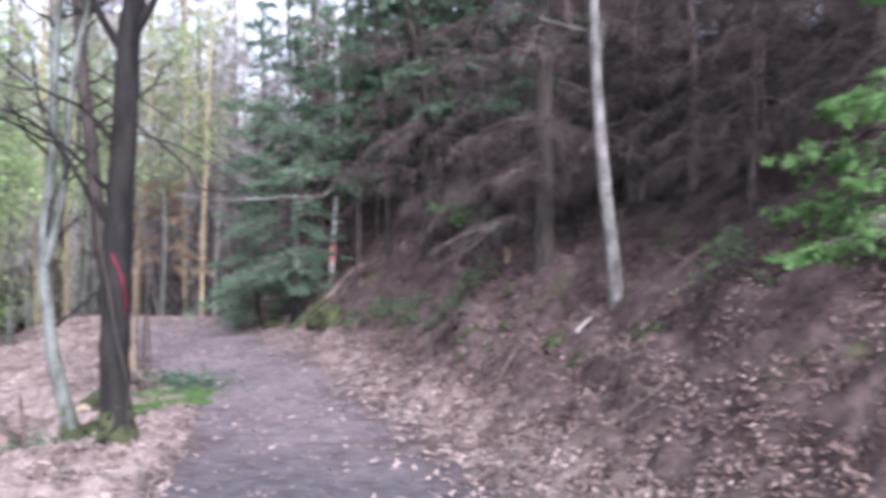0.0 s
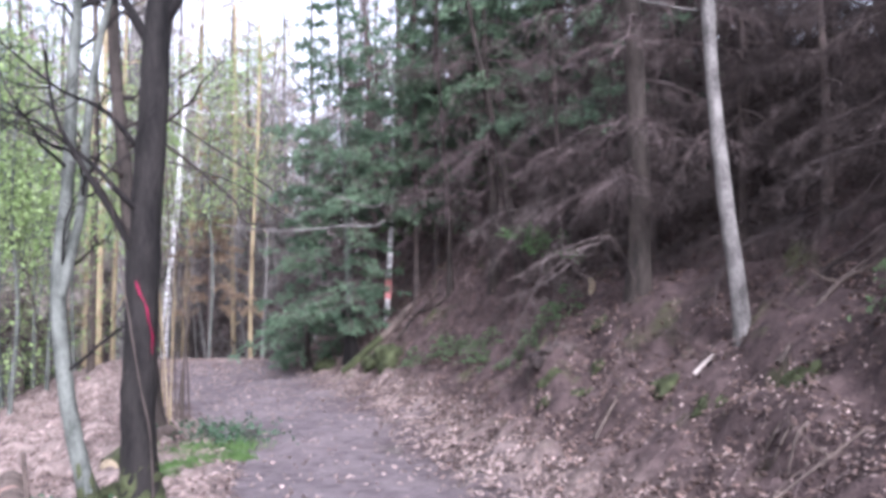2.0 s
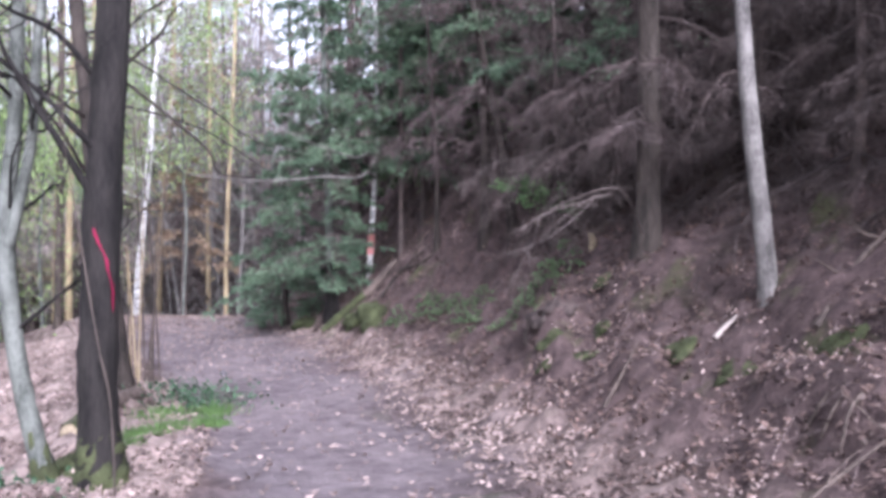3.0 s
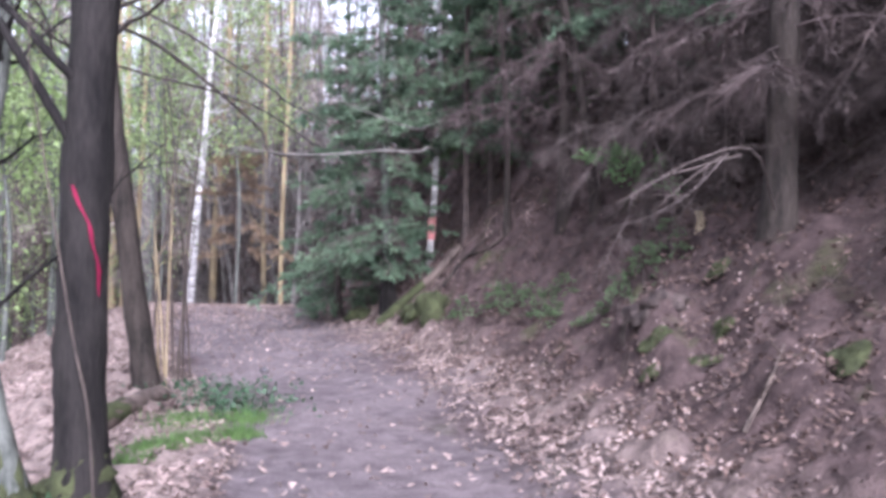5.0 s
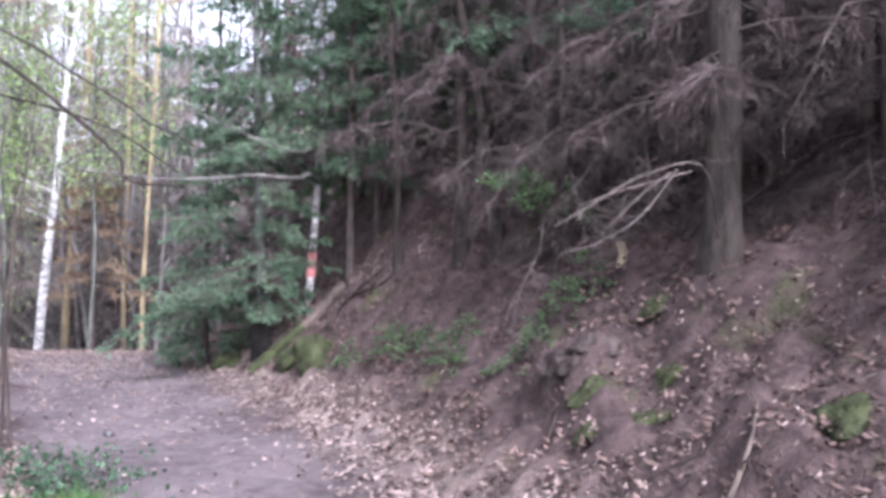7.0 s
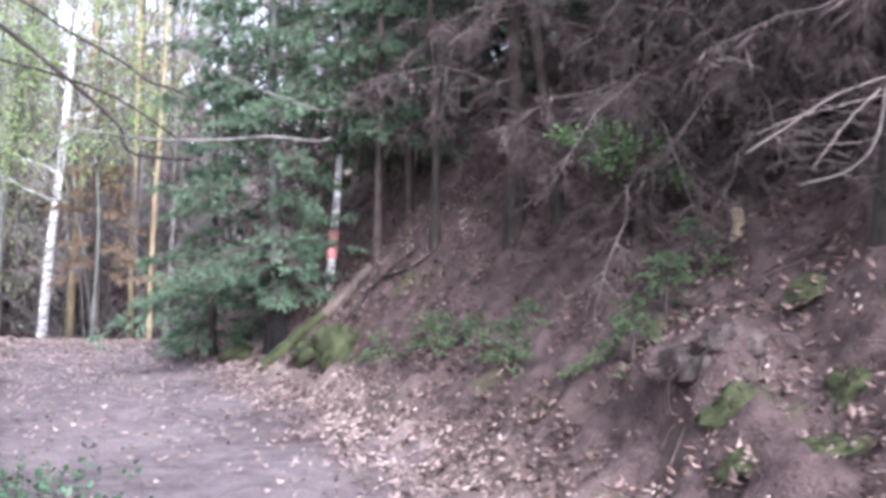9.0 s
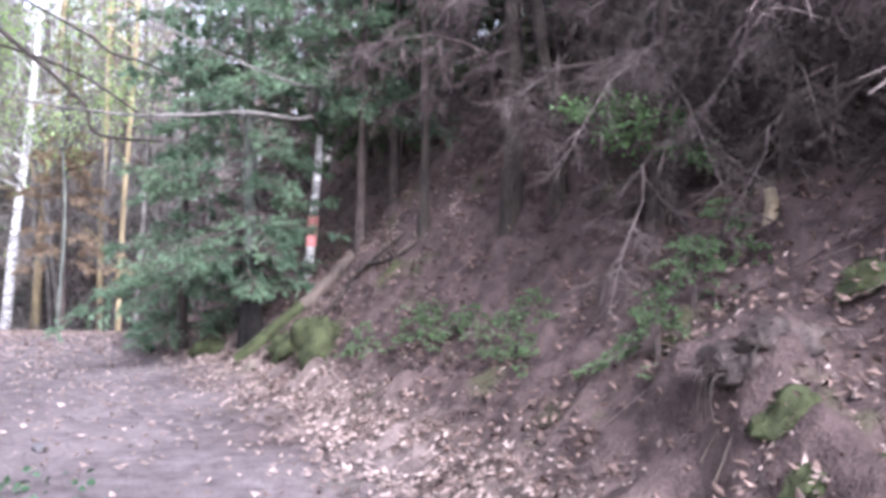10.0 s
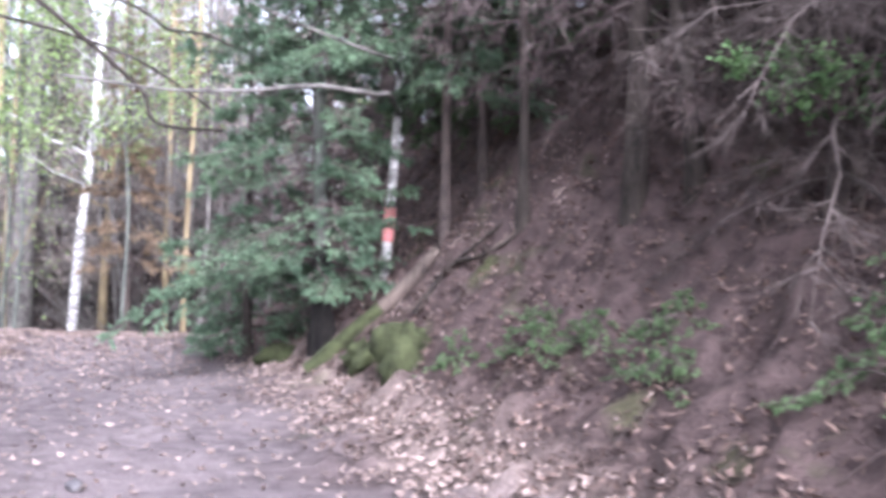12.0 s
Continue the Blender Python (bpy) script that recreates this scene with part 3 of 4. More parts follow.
def plain_trees():
    rng = np.random.default_rng(13)

    def rel(points, base):
        return np.array(points) - np.array(base)

    b = foot(-3.92, 10.95)
    t = broadleaf("tree", rng, b, "brown-barked tree leaning a little over the verge", rel([(-3.88, 10.95, -0.8), (-3.94, 10.95, -0.44), (-4.05, 10.95, 0.32), (-4.17, 10.95, 1.31), (-4.27, 10.95, 2.04), (-4.36, 10.95, 3.02), (-4.45, 10.95, 4.0), (-4.6, 10.95, 7.5)], b), 0.128, 0.06, bark_dusk, 9, 1.6, 0, radius=0.025, lo=0.5)
    b = foot(1.78, 8.08)
    broadleaf("tree", rng, b, "slim pale grey tree standing on the bank", rel([(1.80, 8.1, 0.45), (1.79, 8.1, 0.76), (1.74, 8.1, 1.35), (1.66, 8.1, 2.05), (1.61, 8.1, 2.7), (1.58, 8.1, 3.34), (1.56, 8.1, 4.09), (1.5, 8.1, 6.5)], b), 0.075, 0.04, bark_pale, 5, 0.9, 0, radius=0.014, lo=0.65)
    b = foot(-11.6, 32)
    broadleaf("birch_tree", rng, b, "white birch with bare branches beyond the bend", rel([(-11.8, 32, -3.0), (-11.74, 32, -1.9), (-11.53, 32, 1.2), (-11.23, 32, 4.08), (-11.01, 32, 6.94), (-10.74, 32, 8.85), (-10.4, 32, 11.2), (-10.1, 32, 15)], b), 0.155, 0.05, bark_birch, 26, 3.2, 0, radius=0.04, lo=0.35)
    for x, y, r, top in ((-11.7, 34, 0.17, (0.6, 0)), (-14.6, 33, 0.16, (0.2, 0)), (-8.3, 31, 0.09, (0.35, 0)), (-9.9, 34.5, 0.12, (0.1, 0)), (-13.2, 31, 0.1, (0.4, 0)), (-16.5, 36, 0.2, (0.3, 0))):
        b = foot(x, y)
        broadleaf("tree", rng, b, "tall trunk beyond the bend, low sun put into its tan bark", [(0, 0, -0.5), (0.02, 0, 0), (top[0] * 0.3, 0, 4), (top[0], 0, 9), (top[0] * 1.3, 0, 15)], r, r * 0.5, bark_tan, 7, 2.2, 0, group="tan trunks beyond the bend", radius=0.04, lo=0.4)
    b = foot(-1.88, 16.5)
    tree = thing("birch_tree", b, "slender birch on the bank with a faded red mark", "tree")
    s, w, m = Soup(), [Soup(), Soup()], Soup()
    line = stem(s, rel([(-1.92, 16.5, 0.0), (-1.9, 16.5, 0.7), (-1.88, 16.5, 1.0), (-1.83, 16.5, 1.73), (-1.80, 16.5, 2.31), (-1.76, 16.5, 3.01), (-1.76, 16.5, 3.8), (-1.8, 16.5, 6.5), (-1.7, 16.5, 9)], b), 0.057, 0.03, rng, 50, 12, 0.1, 0.015)
    part("trunk", s, bark_birch, tree)
    limb(w[0], rel([(-1.8, 16.5, 2.3), (-1.82, 15.4, 2.28), (-1.9, 14.7, 2.15), (-2.32, 14.3, 2.13), (-2.8, 14.3, 2.09), (-3.45, 14.3, 2.08), (-4.3, 14.3, 2.18)], b), 0.026, 0.011, rng, 30)
    limb(w[1], rel([(-1.78, 16.5, 2.7), (-1.8, 15.4, 2.6), (-1.86, 14.5, 2.43), (-2.15, 14.3, 2.49), (-2.68, 14.3, 2.7), (-3.2, 14.3, 2.95)], b), 0.018, 0.006, rng, 20)
    spread_limbs(rng, w, line, 0.4, 1, 14, 1.0, 0.012, 0.5, 8)
    for one in w:
        part("limb", one, bark_pale, tree)
    zz = np.linspace(0.98, 1.33, 8) - b[2]
    c = np.stack([np.interp(zz, line[:, 2], line[:, 0]), np.interp(zz, line[:, 2], line[:, 1]), zz], 1)
    tube(m, c, np.full(8, 0.0625), 12, cap=False)
    part("paint_mark", m, paint_pink, tree, "faded red paint band")
    b = foot(-14.2, 34)
    broadleaf("tree", rng, b, "thick pale grey beech trunk beyond the bend", [(0, 0, -0.8), (0, 0, 0), (0.1, 0, 4), (0.4, 0, 9), (0.8, 0, 16)], 0.42, 0.24, bark_pale, 6, 3.0, 0, radius=0.06, lo=0.5)
    b = foot(-8.7, 19.6)
    tree = broadleaf("tree", rng, b, "slim brown tree with a long broken limb on the slope", [(0, 0, -0.6), (0, 0, 0), (0.05, 0, 2.5), (0.1, 0, 5.5), (0, 0.1, 9)], 0.10, 0.05, bark_brown, 6, 1.5, 0, radius=0.02, lo=0.6)
    w = [Soup(), Soup(), Soup()]
    limb(w[0], rel([(-8.65, 19.6, 5.2), (-7.6, 19.5, 4.75), (-6.37, 19.5, 3.83), (-5.5, 19.5, 3.07), (-5.37, 19.5, 2.72), (-5.1, 19.5, 2.57), (-4.33, 19.5, 2.53)], b), 0.04, 0.022, rng, 30)
    limb(w[1], rel([(-8.65, 19.6, 4.4), (-7.6, 19.5, 4.1), (-6.52, 19.5, 3.83), (-5.5, 19.5, 3.46), (-4.56, 19.5, 2.85), (-4.28, 19.5, 2.66)], b), 0.03, 0.012, rng, 24)
    limb(w[2], rel([(-8.65, 19.6, 5.8), (-6.6, 18.8, 4.7), (-6.0, 18.6, 4.3), (-4.61, 17.0, 3.45), (-4.14, 16.4, 3.1), (-3.4, 15.0, 2.7), (-3.0, 14.4, 2.45)], b), 0.026, 0.01, rng, 24)
    for one in w:
        part("broken_limb", one, bark_dusk, tree, "bent dark limb hanging across the bend")


marked_tree()
forked_tree()
plain_trees()

# ---- spruces ----


def spruces():
    rng = np.random.default_rng(21)
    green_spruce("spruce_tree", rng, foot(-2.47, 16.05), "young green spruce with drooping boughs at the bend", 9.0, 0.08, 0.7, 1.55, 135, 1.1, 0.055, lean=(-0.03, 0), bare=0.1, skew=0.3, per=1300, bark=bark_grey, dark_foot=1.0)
    green_spruce("spruce_tree", rng, foot(-3.55, 17.6), "small green spruce at the foot of the bank", 4.5, 0.06, 0.25, 1.25, 70, 1.0, 0.06)
    green_spruce("spruce_tree", rng, foot(-0.6, 18.0), "green spruce standing up the bank", 10.0, 0.10, 1.6, 2.0, 90, 0.8, 0.065)
    green_spruce("spruce_tree", rng, foot(2.98, 5.2), "bright green young spruce on the bank", 2.1, 0.05, 0.05, 1.0, 60, 1.2, 0.045, needles_fresh)
    green_spruce("spruce_tree", rng, foot(-0.35, 16.6), "green spruce with hanging boughs up the bank", 9.0, 0.08, 2.0, 1.9, 70, 0.8, 0.07)
    green_spruce("spruce_tree", rng, foot(-0.95, 15.75), "slender green spruce beside the birch on the bank", 8.0, 0.05, 1.5, 1.35, 70, 0.9, 0.06)
    for k, (x, y, h) in enumerate(((-0.85, 17.3, 3.6), (0.1, 16.0, 3.2), (0.75, 15.4, 3.0), (-1.25, 18.6, 4.2))):
        green_spruce("spruce_tree", np.random.default_rng(25 + k), foot(x, y), "low bushy green spruce on the shaded bank", h, 0.04, 0.25, 1.25, 60, 0.9, 0.06, needles_soft)
    green_spruce("spruce_tree", np.random.default_rng(24), foot(-1.3, 15.7), "slender green spruce with thick boughs before the birch", 8.5, 0.05, 1.35, 1.3, 90, 1.0, 0.06)
    green_spruce("spruce_tree", rng, foot(0.12, 14.75), "spruce with green hanging boughs on the bank", 8.5, 0.07, 1.3, 1.8, 95, 1.0, 0.065)
    green_spruce("spruce_tree", rng, foot(1.05, 14.4), "spruce with green boughs high on the bank", 9.5, 0.09, 1.5, 1.9, 85, 0.9, 0.07)
    green_spruce("spruce_tree", rng, foot(2.6, 12.9), "spruce with green boughs high on the bank", 9.5, 0.09, 1.6, 1.7, 50, 0.6, 0.07)
    green_spruce("spruce_tree", rng, foot(1.75, 12.0), "spruce with green boughs hanging before the dead thicket", 6.5, 0.07, 0.9, 1.25, 60, 0.8, 0.06)
    green_spruce("spruce_tree", rng, foot(0.75, 13.6), "slender spruce with green hanging boughs on the bank", 8.0, 0.06, 1.3, 1.6, 85, 1.0, 0.06)
    # trunks that stand out on the bank
    named = [(1.32, 9.85, 0.115, (0, 0), 12, 0.95), (-0.03, 13.5, 0.075, (-0.02, 0), 9, 0.7), (0.33, 13.25, 0.06, (-0.17, 0), 7, 0.9), (-0.7, 14.4, 0.045, (-0.03, 0), 6, 0.9), (4.05, 8.4, 0.16, (-0.01, 0), 13, 1.0)]
    for x, y, r, lean, h, low in named:
        conifer("spruce_tree", rng, foot(x, y), "dark spruce with dead lower boughs on the bank", h, r, low, 1.5 if h > 8 else 1.0, 34 if h > 8 else 14, h * 0.42, lean=lean, density=0.9, bark=bark_dusk, group="spruces on the bank", fuzz=170)
    kinds = [
        conifer("spruce_tree", rng, foot(3.6, 13.5), "spruce with brown dead boughs drooping over the bank", 13, 0.12, 0.5, 2.5, 44, 5.2, density=0.4, thick=1.5, fuzz=230, wood_mat=twig_shaded, group="spruces on the bank"),
        conifer("spruce_tree", rng, foot(4.6, 16.5), "spruce with brown dead boughs drooping over the bank", 14, 0.14, 0.7, 2.7, 44, 4.6, density=0.4, thick=1.5, fuzz=230, wood_mat=twig_shaded, group="spruces on the bank"),
        conifer("spruce_tree", rng, foot(1.9, 16.8), "spruce with brown dead boughs, green higher up", 12, 0.10, 0.4, 2.2, 50, 3.2, density=0.4, thick=1.5, fuzz=230, group="spruces on the bank", top_leaf=0.10),
    ]
    taken = [(x, y) for x, y, *_ in named] + [(3.6, 13.5), (4.6, 16.5), (1.9, 16.8), (-2.47, 16.05), (-0.6, 18.0), (-0.35, 16.6), (-0.95, 15.75), (0.12, 14.75), (1.05, 14.4), (2.6, 12.9), (2.9, 5.2), (1.78, 8.08), (-1.88, 16.5)]
    tries = 0
    made = 0
    while made < 28 and tries < 6000:
        tries += 1
        y = rng.uniform(3.0, 34)
        toe = float(np.interp(y, TOE_Y, TOE_X))
        up = rng.uniform(3.0 if y < 14 else 1.8, 11)
        x = toe + up
        if min((x - a) ** 2 + (y - b) ** 2 for a, b in taken) < (1.75 if up < 7 else 2.2) ** 2:
            continue
        taken.append((x, y))
        made += 1
        k = kinds[int(rng.integers(0, 3))]
        sc = rng.uniform(0.75, 1.15)
        c = copy_thing(k, pose(*foot(x, y), rng.uniform(-3, 3), rng.uniform(-3, 3), rng.uniform(0, 360)))
        c.scale = (sc, sc, sc)
    # low brown thicket over the top of the bank
    thicket = [
        conifer("spruce_tree", rng, foot(0.75, 12.2), "low dead spruce thicket hanging down the bank", 3.4, 0.05, 0.1, 1.5, 50, 3.3, density=0.8, thick=0.9, fuzz=280, droop=(0.3, 0.9), group="dead thicket on the bank", wood_mat=twig_mid),
        conifer("spruce_tree", rng, foot(1.5, 12.9), "low dead spruce thicket hanging down the bank", 4.4, 0.06, 0.15, 1.7, 56, 4.3, density=0.8, thick=0.9, fuzz=280, droop=(0.2, 0.8), group="dead thicket on the bank", wood_mat=twig_shaded),
    ]
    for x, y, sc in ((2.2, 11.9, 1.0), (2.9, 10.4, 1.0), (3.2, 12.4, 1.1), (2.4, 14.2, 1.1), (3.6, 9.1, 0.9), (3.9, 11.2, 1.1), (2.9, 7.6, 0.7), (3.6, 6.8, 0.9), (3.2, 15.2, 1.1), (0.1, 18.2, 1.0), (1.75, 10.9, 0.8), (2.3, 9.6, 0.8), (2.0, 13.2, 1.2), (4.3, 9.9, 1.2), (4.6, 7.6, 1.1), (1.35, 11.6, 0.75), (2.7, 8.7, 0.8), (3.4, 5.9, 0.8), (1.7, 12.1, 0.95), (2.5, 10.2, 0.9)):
        # thickets farther upslope take the darker twigs as painted shade
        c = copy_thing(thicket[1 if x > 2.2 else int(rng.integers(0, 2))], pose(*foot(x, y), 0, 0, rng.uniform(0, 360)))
        c.scale = (sc, sc, sc)
    scrub = conifer("spruce_tree", rng, foot(-8.2, 38.5), "dead brown spruce scrub in the stand beyond the bend", 7.0, 0.08, 0.2, 2.8, 36, 6.9, density=0.28, thick=4.0, fuzz=200, droop=(0.2, 0.8), group="scrub beyond the bend")
    for _ in range(18):
        x, y, sc = rng.uniform(-16, -4.5), rng.uniform(35, 42), rng.uniform(0.8, 1.3)
        c = copy_thing(scrub, pose(*foot(x, y), 0, 0, rng.uniform(0, 360)))
        c.scale = (sc, sc, sc)
    # dark stand beyond the bend
    far = [
        conifer("spruce_tree", rng, foot(-7.0, 36), "tall spruce in the dark stand beyond the bend", 17, 0.2, 1.5, 2.6, 50, 6.5, density=0.3, thick=2.0, group="spruce stand beyond the bend", top_leaf=0.22),
        conifer("spruce_tree", rng, foot(-10.2, 38), "tall spruce with rusty boughs in the stand beyond the bend", 16, 0.18, 2.0, 2.8, 50, 3.5, density=0.3, thick=2.0, green_mat=twig_rust, group="spruce stand beyond the bend", top_leaf=0.2),
    ]
    taken = [(-7.0, 36), (-10.2, 38), (-11.6, 32), (-11.7, 34)]
    made = tries = 0
    while made < 32 and tries < 5000:
        tries += 1
        x, y = rng.uniform(-34, 2), rng.uniform(33, 58)
        if x < -0.36 * y - 3.5 + (y - 33) * 0.1 and rng.random() < 0.75:
            continue
        if min((x - a) ** 2 + (y - b) ** 2 for a, b in taken) < 2.4**2:
            continue
        taken.append((x, y))
        made += 1
        c = copy_thing(far[0 if rng.random() < 0.72 else 1], pose(*foot(x, y), 0, 0, rng.uniform(0, 360)))
        sc = rng.uniform(0.85, 1.2)
        c.scale = (sc, sc, sc)
    young = green_spruce("spruce_tree", rng, foot(-12.5, 43.5), "dark young spruce in the stand beyond the bend", 8, 0.09, 0.2, 2.4, 44, 0.3, 0.32, per=330)
    tagged(young, group="young spruces beyond the bend")
    for k in range(24):
        x, y = -27 + k * 1.0 + rng.uniform(-0.5, 0.5), rng.uniform(41, 50)
        c = copy_thing(young, pose(*foot(x, y), 0, 0, rng.uniform(0, 360)))
        sc = rng.uniform(0.8, 1.25)
        c.scale = (sc, sc, sc)
    # haze over these far trees is put into the pale twig colour
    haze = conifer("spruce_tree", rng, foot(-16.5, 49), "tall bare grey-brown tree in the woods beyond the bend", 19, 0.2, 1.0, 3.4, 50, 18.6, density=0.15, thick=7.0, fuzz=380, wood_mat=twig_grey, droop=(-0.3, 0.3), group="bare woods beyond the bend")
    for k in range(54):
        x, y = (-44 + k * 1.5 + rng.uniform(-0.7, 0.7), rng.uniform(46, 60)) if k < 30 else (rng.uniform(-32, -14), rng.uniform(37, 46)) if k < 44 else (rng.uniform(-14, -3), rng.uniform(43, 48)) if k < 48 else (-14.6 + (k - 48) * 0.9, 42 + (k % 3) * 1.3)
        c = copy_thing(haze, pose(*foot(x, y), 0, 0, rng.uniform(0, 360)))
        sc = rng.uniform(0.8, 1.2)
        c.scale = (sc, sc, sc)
    # rusty bough beside the bend, its sunlit look put into the needle colour
    green_spruce("spruce_tree", rng, foot(-8.9, 28.5), "spruce with rust-brown boughs at the bend", 8, 0.1, 2.0, 1.7, 50, 0.8, 0.08, twig_rust, per=1600)


spruces()

# ---- light woodland on the falling side ----


def woodland():
    rng = np.random.default_rng(31)
    kinds = []
    for r, h, leaves, bark, lab in ((0.07, 9, 2, bark_grey, "young tree in fresh pale green leaf"), (0.13, 14, 2, bark_pale, "grey tree in early leaf"), (0.05, 6, 0, bark_brown, "bare brown sapling"), (0.10, 12, 2, bark_brown, "brown-barked tree in fresh leaf")):
        p = [(0, 0, -0.5), (0, 0, 0), (0.1, 0.05, h * 0.3), (-0.05, 0.1, h * 0.6), (0.15, 0, h)]
        x, y = -8 - 2 * len(kinds), 14.0 + 3 * len(kinds)
        kinds.append(broadleaf("tree", rng, foot(x, y), lab + " on the falling slope", p, r, r * 0.3, bark, 26, h * 0.19, leaves, 0.09, "woodland on the slope", r * 0.17, 0.33, 0.3, True))
    taken = [(-8 - 2 * i, 14.0 + 3 * i) for i in range(4)]
    made = tries = 0
    while made < 38 and tries < 6000:
        tries += 1
        y = rng.uniform(6, 46)
        edge = float(np.interp(y, TOE_Y, EDGE_X))
        x = min(edge, -4.2) - rng.uniform(1.2, 16)
        if (x > -0.37 * y - 1.2 and y > 16) or (y < 13 and x > -8.5):
            continue
        if min((x - a) ** 2 + (y - b) ** 2 for a, b in taken) < 1.5**2:
            continue
        taken.append((x, y))
        made += 1
        sc = rng.uniform(0.75, 1.25)
        c = copy_thing(kinds[int(rng.integers(0, 4))], pose(*foot(x, y), rng.uniform(-4, 4), rng.uniform(-4, 4), rng.uniform(0, 360)))
        c.scale = (sc, sc, sc)
    bare = broadleaf("tree", rng, foot(-14.2, 35.5), "pale thin bare tree near the bend", [(0, 0, -0.5), (0, 0, 0), (0.2, 0, 3), (0.1, 0.1, 6), (0.5, 0, 9)], 0.06, 0.02, bark_pale, 40, 2.2, 0, 0.1, "bare trees near the bend", 0.016, 0.15, 0.3, True)
    for _ in range(15):
        y = rng.uniform(35, 44)
        x = -rng.uniform(0.25, 0.55) * y - rng.uniform(0, 2)
        c = copy_thing(bare, pose(*foot(x, y), rng.uniform(-7, 7), rng.uniform(-9, 9), rng.uniform(0, 360)))
        sc = rng.uniform(0.7, 1.5)
        c.scale = (sc, sc, sc)
    for k in range(16):
        y = 31 + (k * 1.7) % 9
        x = -(0.17 + 0.012 * k) * y - 0.4
        c = copy_thing(bare, pose(*foot(x, y), (k * 5) % 11 - 5, (k * 7) % 13 - 6, k * 77))
        sc = 1.15 + 0.07 * ((k * 3) % 7)
        c.scale = (sc, sc, sc)
    for x, y, sc in ((-9.9, 24.5, 0.9), (-8.6, 17.5, 0.8), (-12.6, 27.0, 1.0), (-10.6, 19.5, 0.9)):
        c = copy_thing(kinds[0], pose(*foot(x, y), 0, 0, rng.uniform(0, 360)))
        c.scale = (sc, sc, sc)
    for x, y, h in ((-9.5, 24.2, 7.5), (-8.3, 26.5, 9.0), (-8.2, 15.5, 6.0)):
        p = [(0, 0, -0.5), (0, 0, 0), (0.1, 0.05, h * 0.3), (-0.05, 0.1, h * 0.6), (0.15, 0, h)]
        broadleaf("tree", rng, foot(x, y), "slim young tree in bright fresh leaf near the bend", p, 0.05, 0.02, bark_grey, 26, h * 0.2, 5, 0.10, "fresh-leaved trees near the bend", 0.012, 0.6, 0.35, True)
    # far woods all round, too many to count
    wood, crown = Soup(), Soup()
    for _ in range(230):
        a = rng.uniform(0, 2 * np.pi)
        d = rng.uniform(48, 95)
        x, y = d * np.sin(a), 10 + d * np.cos(a)
        z, h = float(height(x, y)), rng.uniform(10, 19)
        tube(wood, [(x, y, z - 0.5), (x, y, z + h * 0.5), (x + 0.2, y, z + h)], [0.22, 0.16, 0.05], 6)
        n = 170
        k = rng.uniform(0.25, 1, n)
        st = np.stack([x + rng.normal(0, 2.4, n) * (1.15 - k), y + rng.normal(0, 2.4, n) * (1.15 - k), z + h * k], 1)
        w = rand_unit(rng, n)
        blades(crown, st, w, unit(np.cross(w, rand_unit(rng, n))), rng.uniform(0.5, 1.1, n), 0.5)
    ob = part("far_woods", wood, bark_brown)
    tagged(ob, "trunks of distant woods all round", "woods", kind="stuff")
    ob = part("far_woods", crown, leaf_fresh, smooth=False)
    tagged(ob, "pale green crowns of distant woods", "woods", kind="stuff")


woodland()

# ---- leaf litter and fallen twigs ----


